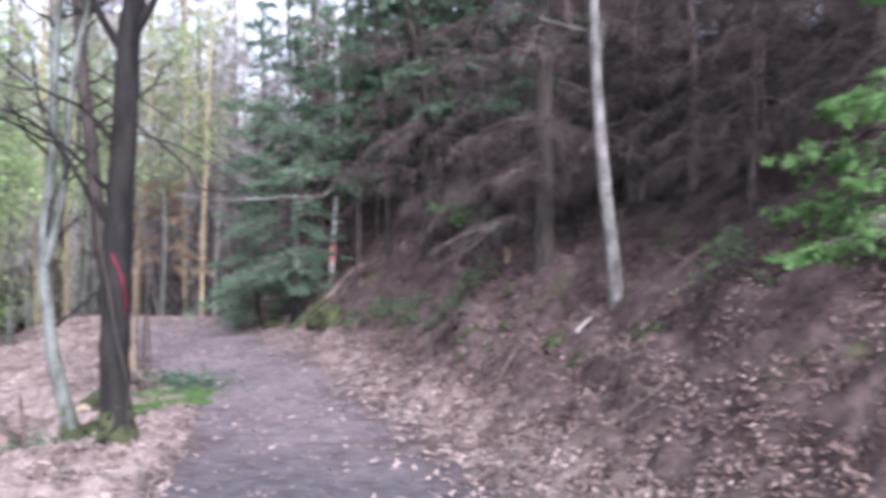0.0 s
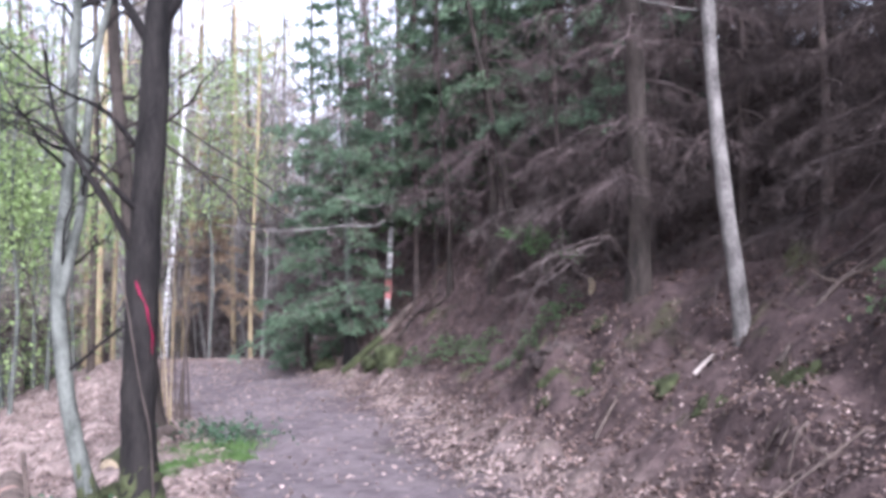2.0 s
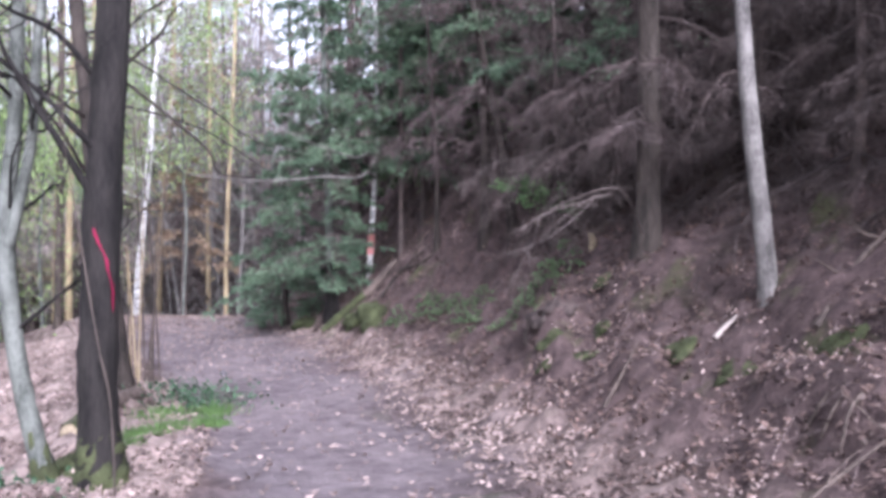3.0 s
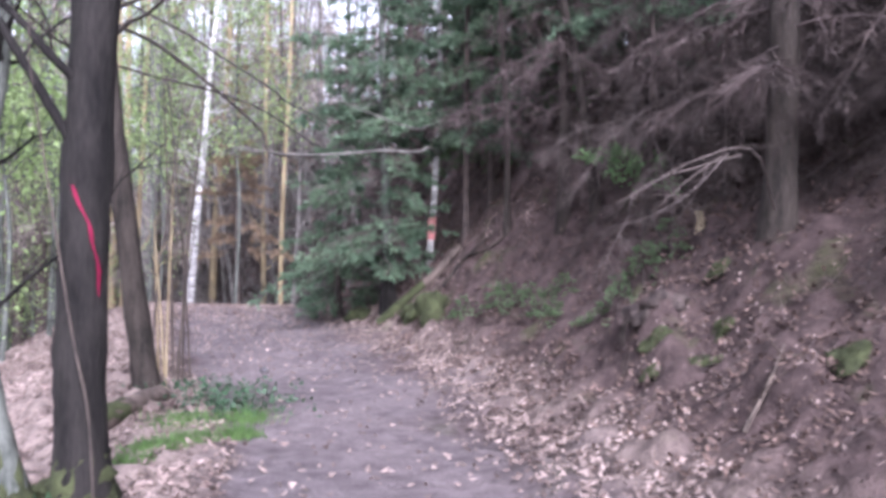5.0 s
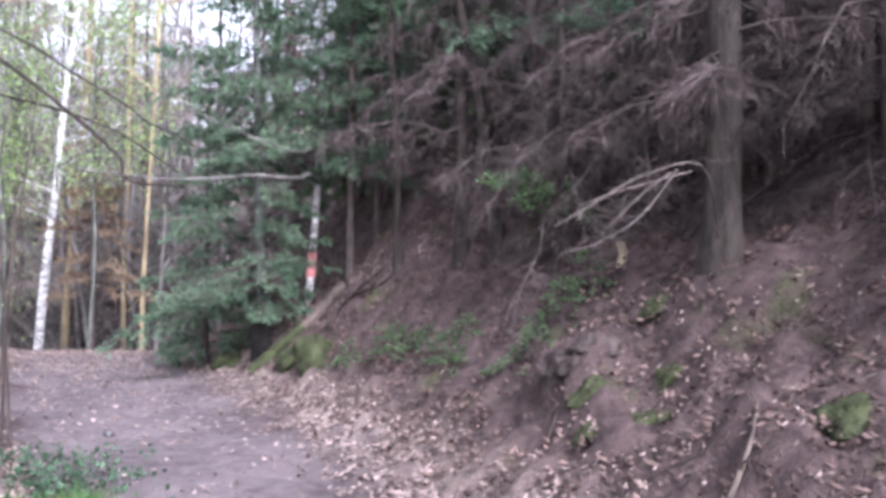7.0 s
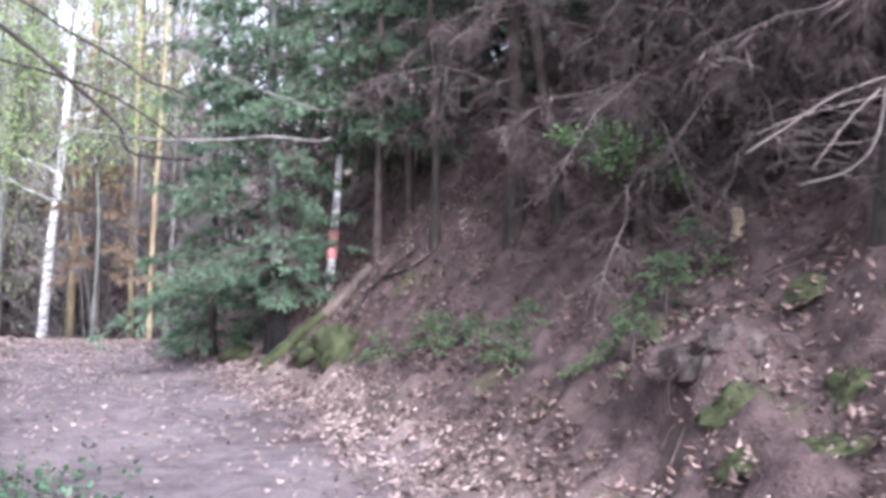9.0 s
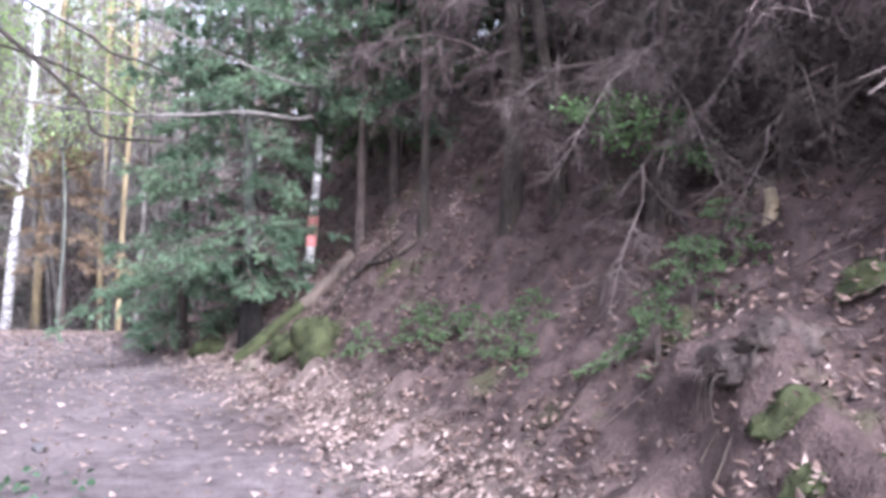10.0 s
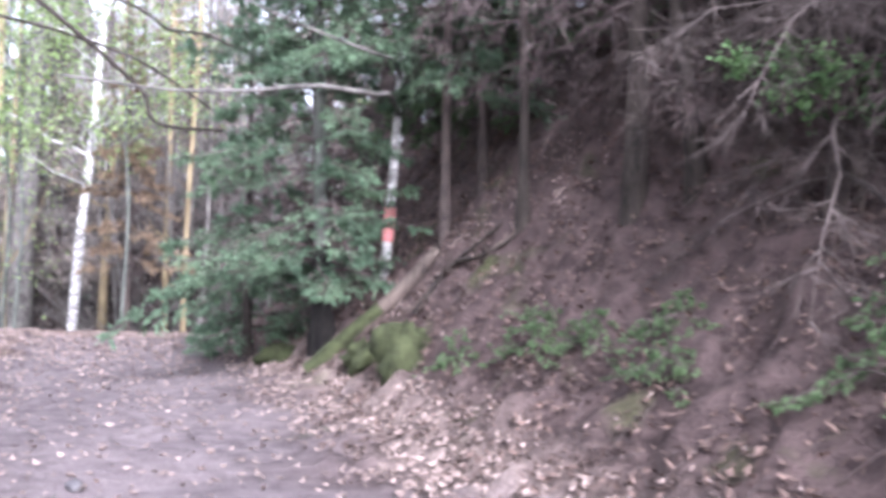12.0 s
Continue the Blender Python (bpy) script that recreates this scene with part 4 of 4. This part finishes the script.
def litter():
    rng = np.random.default_rng(41)
    n = 380000
    y = -4 + 32 * rng.random(n) ** 1.25
    x = rng.uniform(-12, 6, n)
    toe, edge = np.interp(y, TOE_Y, TOE_X), np.interp(y, TOE_Y, EDGE_X)
    up, down = x - toe, edge - x
    patch = 0.55 + 0.45 * np.sin(1.9 * x + 0.8 * y) * np.sin(1.5 * y - 0.7 * x)
    bare = np.interp(y, [8.4, 9.8, 10.6, 13.5, 15], [1.5, 1.2, 0.16, 0.2, 0.5])
    dens = np.where(up > 0.35, 0.30 * patch * bare * np.clip(1.7 - up / 1.6, 0.10, 1) + 0.004, 0.0)
    dens = np.where((up > -0.9) & (up <= 0.35), 0.04 + 0.42 * np.exp(-((up / 0.32) ** 2)) * (0.35 + 0.65 * patch), dens)
    dens = np.where((up <= -0.9) & (down < -0.2), np.interp(y, [12, 16, 21], [0.045, 0.12, 0.3]), dens)
    dens = np.where(down >= -0.2, 0.7 + 0.3 * patch, dens)
    keep = rng.random(n) < dens
    ty = -3.5 + 23 * rng.random(7500) ** 1.1
    tx = np.interp(ty, TOE_Y, TOE_X) + rng.normal(0.0, 0.26, 7500)
    k = rng.random(900)
    lx = np.interp(k, [0, 0.4, 1], [-2.1, -1.4, -0.2]) + rng.normal(0, 0.13, 900)
    ly = np.interp(k, [0, 0.4, 1], [15.5, 15.1, 14.3]) + rng.normal(0, 0.2, 900)
    x, y = np.concatenate([x[keep], tx, lx]), np.concatenate([y[keep], ty, ly])
    m = len(x)
    st = np.stack([x, y, height(x, y) + rng.uniform(0.012, 0.045, m)], 1)
    size = np.interp(x - np.interp(y, TOE_Y, TOE_X), [0.1, 0.5], [1.0, 0.68])
    a = rng.uniform(0, 2 * np.pi, m)
    e = 0.02
    slope = (height(x + np.cos(a) * e, y + np.sin(a) * e) - height(x, y)) / e
    way = unit(np.stack([np.cos(a), np.sin(a), slope + rng.normal(0, 0.35, m)], 1))
    side = unit(np.cross(way, np.array([0, 0, 1.0]) + rng.normal(0, 0.35, (m, 3))))
    s = Soup()
    blades(s, st, way, side, rng.uniform(0.03, 0.078, m) * size, rng.uniform(0.02, 0.046, m) * size, 0.45)
    ob = part("leaf_litter", s, leaf_dry, smooth=False)
    tagged(ob, "pale tan dry beech leaves strewn over the ground", "leaf litter", kind="stuff")
    s = Soup()
    m = 52000
    y = -3.5 + 24 * rng.random(m) ** 1.15
    x = np.interp(y, TOE_Y, TOE_X) + rng.uniform(0.0, 5.0, m)
    a = rng.uniform(0, 2 * np.pi, m)
    way = unit(np.stack([np.cos(a), np.sin(a), rng.normal(0.1, 0.5, m)], 1))
    side = unit(np.cross(way, np.array([-0.5, 0, 1.0]) + rng.normal(0, 0.5, (m, 3))))
    blades(s, np.stack([x, y, height(x, y) + rng.uniform(0.0, 0.03, m)], 1), way, side, rng.uniform(0.03, 0.08, m), rng.uniform(0.015, 0.04, m), 0.3)
    ob = part("leaf_mould", s, leaf_old, smooth=False)
    tagged(ob, "dark rotting leaves and bark scraps on the bank", "leaf litter", kind="stuff")
    s = Soup()
    m = 4500
    y = rng.uniform(-3, 20, m)
    x = np.interp(y, TOE_Y, TOE_X) + rng.uniform(-0.3, 4.5, m)
    a = rng.uniform(0, 2 * np.pi, m)
    L = rng.uniform(0.08, 0.5, m)
    p, q = height(x, y), height(x + np.cos(a) * L, y + np.sin(a) * L)
    way = unit(np.stack([np.cos(a), np.sin(a), (q - p) / L], 1))
    twigs(s, np.stack([x, y, p + 0.012], 1), way, L, 0.004, 0.0)
    ob = part("fallen_twigs", s, twig_brown)
    tagged(ob, "thin dead twigs lying on the bank", "twigs", kind="stuff")


litter()

# ---- things on the ground ----


def lump(s, centre, size, rng, rough=0.18, rings=9, sides=14):
    """A rounded uneven mound or stone."""
    th = np.linspace(0.02, np.pi - 0.02, rings)
    ph = np.linspace(0, 2 * np.pi, sides, endpoint=False)
    t, p = np.meshgrid(th, ph, indexing="ij")
    r = 1 + rng.normal(0, rough * 0.5, t.shape) + rough * np.sin(3 * p + 2 * t + rng.uniform(0, 6)) * np.sin(t)
    v = np.stack([np.sin(t) * np.cos(p) * r * size[0], np.sin(t) * np.sin(p) * r * size[1], np.cos(t) * r * size[2]], -1).reshape(-1, 3) + centre
    i, j = np.meshgrid(np.arange(rings - 1), np.arange(sides), indexing="ij")
    i, j = i.ravel(), j.ravel()
    k = (j + 1) % sides
    s.add(v, np.stack([i * sides + j, (i + 1) * sides + j, (i + 1) * sides + k, i * sides + k], 1))


def mossy_mound(x, y, size, seed, label="low moss-covered stone on the bank"):
    rng = np.random.default_rng(seed)
    s, g = Soup(), Soup()
    base = foot(x, y)
    ob = thing("mossy_stone", base, label, "stone")
    tilt = [float(height(x + 0.12 * i, y + 0.12 * j) - height(x - 0.12 * i, y - 0.12 * j)) / 0.24 for i, j in ((1, 0), (0, 1))]
    if size[2] < 0.1:
        ob.rotation_euler = (math.atan(tilt[1]), -math.atan(tilt[0]), 0)
    lump(s, (0, 0, size[2] * 0.2), size, rng, 0.32, 12, 20)
    part("stone", s, moss, ob)
    n = int(2600 * size[0])
    d = rand_unit(rng, n, 0.7)
    st = d * np.array(size) * 0.97 + [0, 0, size[2] * 0.25]
    w = unit(d + rng.normal(0, 0.5, (n, 3)))
    blades(g, st, w, unit(np.cross(w, rand_unit(rng, n))), rng.uniform(0.02, 0.05, n) * min(1.0, 0.3 + 4 * size[2]), 0.007)
    part("moss", g, moss, ob, smooth=False, kind="stuff")


def log(points, r0, r1, label, bark, seed, end=True, name="log", moss_on=False, face=wood_cut):
    rng = np.random.default_rng(seed)
    p = np.array(points, float)
    base = p.mean(0)
    ob = thing(name, base, label, "log")
    s = Soup()
    tube(s, bend_line(p - base, 16), np.linspace(r0, r1, 16), 14, rng, 0.05, cap=False)
    part("bark", s, bark, ob)
    if end:
        for i, r, sgn in ((0, r0, -1), (-1, r1, 1)):
            c = Soup()
            d = unit((p[1] - p[0]) if i == 0 else (p[-1] - p[-2])) * sgn
            tube(c, [p[i] - base - d * 0.02, p[i] - base + d * 0.004], [r * 0.97, r * 0.97], 14)
            part("cut_face", c, face, ob, "weathered cut wood")
    if moss_on:
        m = Soup()
        line = bend_line(p - base, 16)
        tube(m, line[:9] + [0, -0.01, 0.012], np.linspace(r0, r1, 16)[:9] * 1.01, 14, rng, 0.1, cap=False)
        part("moss", m, moss, ob, "green moss on top")
    return ob


def on(x, y, up=0.0):
    return (x, y, float(height(x, y)) + up)


def ground_things():
    rng = np.random.default_rng(51)
    # mossy log, stones and branches at the foot of the spruce
    log([on(-2.52, 15.55, 0.03), on(-2.1, 15.5, 0.09), on(-1.7, 15.45, 0.1), on(-1.35, 15.4, 0.06)], 0.088, 0.06, "mossy fallen log leaning up the bank", wood_dead, 1, end=False, moss_on=True)
    mossy_mound(-1.6, 14.2, (0.23, 0.2, 0.25), 2, "moss-covered stone at the foot of the bank")
    mossy_mound(-1.95, 14.8, (0.16, 0.15, 0.14), 3, "moss-covered stone beside the fallen log")
    mossy_mound(-3.0, 16.8, (0.22, 0.2, 0.14), 4, "mossy hump under the green spruce")
    for pts, r, lab in (
        ([on(-1.55, 14.85, 0.03), on(-1.3, 14.85, 0.08), on(-1.05, 14.7, 0.10), on(-0.84, 14.6, 0.08)], 0.026, "dark forked branch lying up the bank"),
        ([on(-1.2, 14.8, 0.09), on(-1.02, 14.55, 0.05), on(-0.86, 14.4, 0.06), on(-0.72, 14.35, 0.06)], 0.024, "dark side fork of the branch lying up the bank"),
        ([on(-2.2, 15.0, 0.05), on(-1.76, 14.9, 0.14), on(-1.5, 14.8, 0.12)], 0.014, "thin grey branch across the mossy log"),
        ([on(0.62, 8.1, 0.02), on(0.8, 8.25, 0.07), on(0.95, 8.5, 0.05)], 0.016, "short dead stick on the bank"),
        ([on(1.75, 7.2, 0.03), on(2.2, 7.5, 0.08), on(2.7, 7.7, 0.06)], 0.03, "dead branch on the bank"),
        ([on(0.9, 5.7, 0.03), on(1.3, 5.85, 0.06), on(1.75, 5.9, 0.05)], 0.012, "thin dead branch lying at the foot of the bank"),
    ):
        base = np.array(pts).mean(0)
        ob = thing("branch", base, lab, "branch")
        s, w = Soup(), Soup()
        line = bend_line(np.array(pts) - base, 14)
        tube(s, line, np.linspace(r, r * 0.4, 14), 7, rng, 0.06)
        part("limb", s, bark_dusk if lab.startswith("dark") else wood_dead, ob)
        spread_limbs(rng, w, line, 0.3, 0.9, 3, 0.35, r * 0.5, 0.4, 3)
        part("twig_spray", w, wood_dead, ob, kind="stuff")
    # cut stub on the bank
    x, y, z = foot(1.02, 11.1)
    ob = thing("tree_stump", (x, y, z), "short pale cut stump standing on the bank", "stump")
    s, c = Soup(), Soup()
    tube(s, [(0, 0, -0.15), (0, 0, 0.0), (0.01, 0, 0.07), (-0.01, 0, 0.14)], [0.05, 0.04, 0.035, 0.034], 12, rng, 0.06, cap=False)
    part("bark", s, wood_cut, ob)
    tube(c, [(-0.01, 0, 0.125), (-0.01, 0, 0.142)], [0.032, 0.032], 12)
    part("cut_face", c, wood_cut, ob, "pale cut wood")
    # bare limbs of the big spruce reaching over the bank
    base = np.array(foot(1.2, 9.7))
    ob = thing("fallen_branch", base, "pale dead branch caught against the spruce trunk", "branch")
    s, w = Soup(), Soup()
    for p, r in (([(1.26, 9.76, 1.25), (0.95, 9.2, 1.62), (0.5, 8.85, 1.52), (0.15, 8.6, 1.33), (-0.04, 8.42, 1.23)], 0.008), ([(0.75, 9.05, 1.58), (0.4, 8.5, 1.3), (0.1, 8.1, 1.15), (-0.11, 7.94, 1.09)], 0.006), ([(0.85, 9.1, 1.58), (0.4, 8.95, 1.45), (0.15, 8.79, 1.35)], 0.005), ([(0.7, 9.0, 1.56), (0.45, 8.75, 1.4), (0.2, 8.5, 1.2)], 0.005)):
        line = bend_line(np.array(p) - base, 16)
        tube(s, line, np.linspace(r, r * 0.3, 16), 6, rng, 0.05)
        spread_limbs(rng, w, line, 0.3, 1.0, 9, 0.28, r * 0.38, -0.3, 7)
    part("limb", s, twig_mid, ob)
    part("twig_spray", w, twig_mid, ob, kind="stuff")
    # mossy patch with pale wood chip, and roots
    mossy_mound(1.2, 8.15, (0.13, 0.12, 0.03), 6, "patch of bright moss on the bank")
    log([on(1.38, 8.0, 0.03), on(1.46, 8.03, 0.03), on(1.55, 8.05, 0.03)], 0.018, 0.014, "short pale piece of wood lying on moss", twig_grey, 9, end=False)
    for k, (x, y) in enumerate(((0.26, 9.98), (1.48, 6.35))):
        base = np.array(foot(x, y))
        ob = thing("tree_root", base, "dark bare root hanging from the bank", "root")
        s = Soup()
        for q in range(3):
            a = rng.uniform(-0.5, 0.5)
            p = [(0.3, 0.1 * q - 0.1, 0.12), (0.18, 0.1 * q - 0.1, 0.16), (0.02, 0.14 * q - 0.15, 0.08), (-0.08, 0.2 * q - 0.2 + a * 0.1, -0.12)]
            tube(s, bend_line(p, 10), np.linspace(0.016, 0.006, 10), 7, rng, 0.08)
        part("root", s, wood_dead, ob)
    # root-bound turf hanging over the worn edge of the bank
    for k, (x, y, up, size) in enumerate(((0.36, 10.02, 0.03, (0.13, 0.12, 0.09)), (0.52, 9.95, 0.0, (0.15, 0.11, 0.08)))):
        r2 = np.random.default_rng(140 + k)
        ob = thing("turf_clod", on(x, y, up), "brown root-bound turf overhanging a hollow in the bank", "turf")
        s, g, d = Soup(), Soup(), Soup()
        lump(s, (0, 0, 0), size, r2, 0.3, 11, 18)
        part("soil", s, bark_spruce, ob)
        n = 340
        q = rand_unit(r2, n, 0.3) * np.array(size)
        w = unit(rand_unit(r2, n, -0.2) + [-0.5, -0.2, -0.3])
        blades(g, q, w, unit(np.cross(w, rand_unit(r2, n))), r2.uniform(0.04, 0.10, n), 0.005)
        part("dead_grass", g, twig_brown, ob, smooth=False, kind="stuff")
        for j in range(4):
            a = -0.5 + 0.3 * j
            tube(d, bend_line([(size[0] * 0.3, a * size[1], 0), (-size[0] * 0.8, a * size[1] * 1.4, -0.02), (-size[0] * 1.1, a * size[1] * 1.6, -0.10), (-size[0] * (1.0 + 0.1 * j), a * size[1] * 1.8, -0.22)], 10), np.linspace(0.008, 0.003, 10), 6, r2, 0.08)
        part("root", d, bark_dusk, ob)
    # cushions of moss on the bank
    for k, (x, y, size) in enumerate(((0.42, 9.66, (0.12, 0.10, 0.025)), (0.6, 9.25, (0.14, 0.11, 0.025)), (0.85, 9.5, (0.10, 0.09, 0.02)), (0.35, 9.4, (0.08, 0.07, 0.02)), (0.95, 10.1, (0.11, 0.1, 0.02)), (1.75, 6.9, (0.16, 0.13, 0.03)), (1.35, 7.5, (0.12, 0.1, 0.02)))):
        mossy_mound(x, y, size, 160 + k, "low cushion of moss on the bank")
    mossy_mound(-3.12, 7.95, (0.2, 0.24, 0.09), 170, "mossy hump between two trunks on the verge")
    # low green spruce seedlings
    for k, (x, y, h, sp) in enumerate(((-0.72, 13.0, 0.32, 0.55), (-0.45, 12.7, 0.25, 0.45), (-0.24, 11.85, 0.22, 0.35), (0.5, 10.85, 0.4, 0.5), (0.28, 10.75, 0.28, 0.42), (0.75, 11.1, 0.35, 0.4), (-1.2, 13.6, 0.25, 0.3), (2.2, 6.2, 0.4, 0.45), (-0.1, 12.1, 0.25, 0.35))):
        green_spruce("spruce_seedling", np.random.default_rng(70 + k), foot(x, y), "low green spruce seedling on the bank", h, 0.012, 0.03, sp * 1.1, 22, 1.6, 0.017, needles_soft, droop=(0.2, 0.6), bare=0.05, per=2300)
    # shrub in fresh leaf under the spruce boughs
    base = foot(0.79, 12.05)
    ob = thing("shrub", base, "thin arching shrub with fresh green leaves on the bank", "shrub")
    l = Soup()
    ends = []
    for a in ((-0.42, -0.05, 0.55), (-0.3, -0.1, 0.78), (-0.12, 0.05, 0.62), (0.12, -0.1, 0.46), (-0.55, 0.0, 0.7)):
        line = bend_line([(0, 0, -0.05), (a[0] * 0.15, a[1] * 0.3, a[2] * 0.65), (a[0] * 0.7, a[1], a[2] * 1.05), a, (a[0] * 1.25, a[1], a[2] * 0.8)], 18)
        s = Soup()
        tube(s, line, np.linspace(0.008, 0.0025, 18), 6, rng, 0.05)
        spread_limbs(rng, s, line, 0.45, 1.0, 6, 0.2, 0.003, 0.1, 4, ends)
        part("stem", s, bark_brown, ob)
    leafy(rng, l, ends, 2, 0.055, 0.03)
    part("foliage", l, leaf_bright, ob, smooth=False, kind="stuff")
    # verge: logs, ivy, grass, saplings
    log([(-4.75, 9.35, float(height(-4.75, 9.35)) + 0.11), (-4.5, 8.9, float(height(-4.5, 8.9)) + 0.11)], 0.13, 0.13, "short cut log lying on the leafy verge", wood_dead, 21, face=leaf_old)
    log([(-4.2, 8.45, float(height(-4.2, 8.45)) + 0.14), (-4.05, 8.05, float(height(-4.05, 8.05)) + 0.14)], 0.16, 0.15, "thick weathered log end on the leafy verge", wood_dead, 22, face=leaf_old)
    log([(-5.3, 9.3, float(height(-5.3, 9.3)) + 0.1), (-4.95, 9.1, float(height(-4.95, 9.1)) + 0.1)], 0.11, 0.1, "short cut log lying on the leafy verge", wood_cut, 23, face=leaf_old)
    log([on(-3.72, 9.2, 0.05), on(-3.66, 9.8, 0.07), on(-3.62, 10.5, 0.06)], 0.10, 0.08, "mossy rotten log lying on the verge", wood_dead, 24, moss_on=True)
    for k, (x, y, w) in enumerate(((-3.4, 10.9, 0.32), (-3.05, 10.5, 0.3), (-2.85, 10.15, 0.25), (-3.35, 7.4, 0.22))):
        r2 = np.random.default_rng(90 + k)
        ob = thing("ivy_plant", foot(x, y), "low dark green ivy on the verge", "plant")
        s, l = Soup(), Soup()
        n = 230
        q = r2.normal(0, w * 0.95, (n, 2))
        hz = r2.uniform(0.01, 0.10, n)
        twigs(s, np.stack([q[:, 0], q[:, 1], np.full(n, -0.02)], 1), rand_unit(r2, n, 2.5), hz, 0.002, 0)
        w3 = rand_unit(r2, n, 0.2)
        blades(l, np.stack([q[:, 0], q[:, 1], hz], 1), w3, unit(np.cross(w3, rand_unit(r2, n, 2))), r2.uniform(0.03, 0.065, n), 0.04)
        part("stalks", s, bark_brown, ob, kind="stuff")
        part("foliage", l, leaf_dark, ob, smooth=False, kind="stuff")
    for k, (x, y, w) in enumerate(((-2.68, 9.85, 0.2), (-2.78, 9.0, 0.17), (-3.05, 9.55, 0.22), (-2.55, 9.3, 0.12), (-2.95, 8.5, 0.15), (-3.0, 8.9, 0.14))):
        r2 = np.random.default_rng(110 + k)
        s = Soup()
        n = 420
        q = r2.normal(0, w * 0.55, (n, 2))
        w3 = rand_unit(r2, n, 2.0)
        blades(s, np.stack([q[:, 0], q[:, 1], np.full(n, -0.01)], 1), w3, unit(np.cross(w3, rand_unit(r2, n))), r2.uniform(0.05, 0.14, n), 0.008)
        ob = part("grass_tuft", s, grass_green, smooth=False)
        ob.location = foot(x, y)
        tagged(ob, "bright green grass tuft at the path's edge", "grass", kind="stuff")
    base = foot(-3.95, 11.35)
    ob = thing("sapling", base, "cluster of thin bare stems behind the leaning tree", "shrub")
    for k in range(9):
        s = Soup()
        a, L = rng.uniform(0, 6.28), rng.uniform(1.2, 3.2)
        o = np.array([np.cos(a) * 0.35 + 0.12, np.sin(a) * 0.3, 0]) * L * 0.3
        st = np.array([rng.normal(0.1, 0.15), rng.normal(0, 0.12), -0.05])
        line = bend_line([st, st + o * 0.3 + [0, 0, L * 0.4], st + o * 0.8 + [0, 0, L * 0.8], st + o + [0, 0, L]], 14)
        tube(s, line, np.linspace(0.013, 0.004, 14), 6, rng, 0.05)
        spread_limbs(rng, s, line, 0.3, 1.0, 3, 0.35, 0.004, 0.8, 4)
        part("stem", s, bark_tan if k % 3 == 0 else bark_brown, ob)
    base = foot(-2.5, 7.12)
    ob = thing("sapling", base, "thin bare sapling in front of the marked trunk", "shrub")
    s = Soup()
    limb(s, np.array([(-2.5, 7.12, -0.45), (-2.52, 7.1, 0.2), (-2.6, 7.1, 0.6), (-2.74, 7.1, 1.45), (-2.8, 7.1, 1.9), (-2.78, 7.1, 2.6)]) - np.array(base), 0.007, 0.003, rng, 26)
    part("stem", s, bark_brown, ob)
    base = foot(-3.3, 7.0)
    ob = thing("sapling", base, "short dark dead stake on the verge", "shrub")
    s = Soup()
    limb(s, [(0, 0, -0.1), (-0.02, 0, 0.2), (-0.05, 0, 0.5)], 0.022, 0.015, rng)
    part("stem", s, wood_dead, ob)
    # loose stone on the path
    s = Soup()
    lump(s, (0, 0, 0.02), (0.045, 0.04, 0.035), rng, 0.25)
    ob = part("stone", s, stone)
    ob.location = foot(-3.2, 12.12)
    tagged(ob, "small dark loose stone lying on the path", "stone")


ground_things()
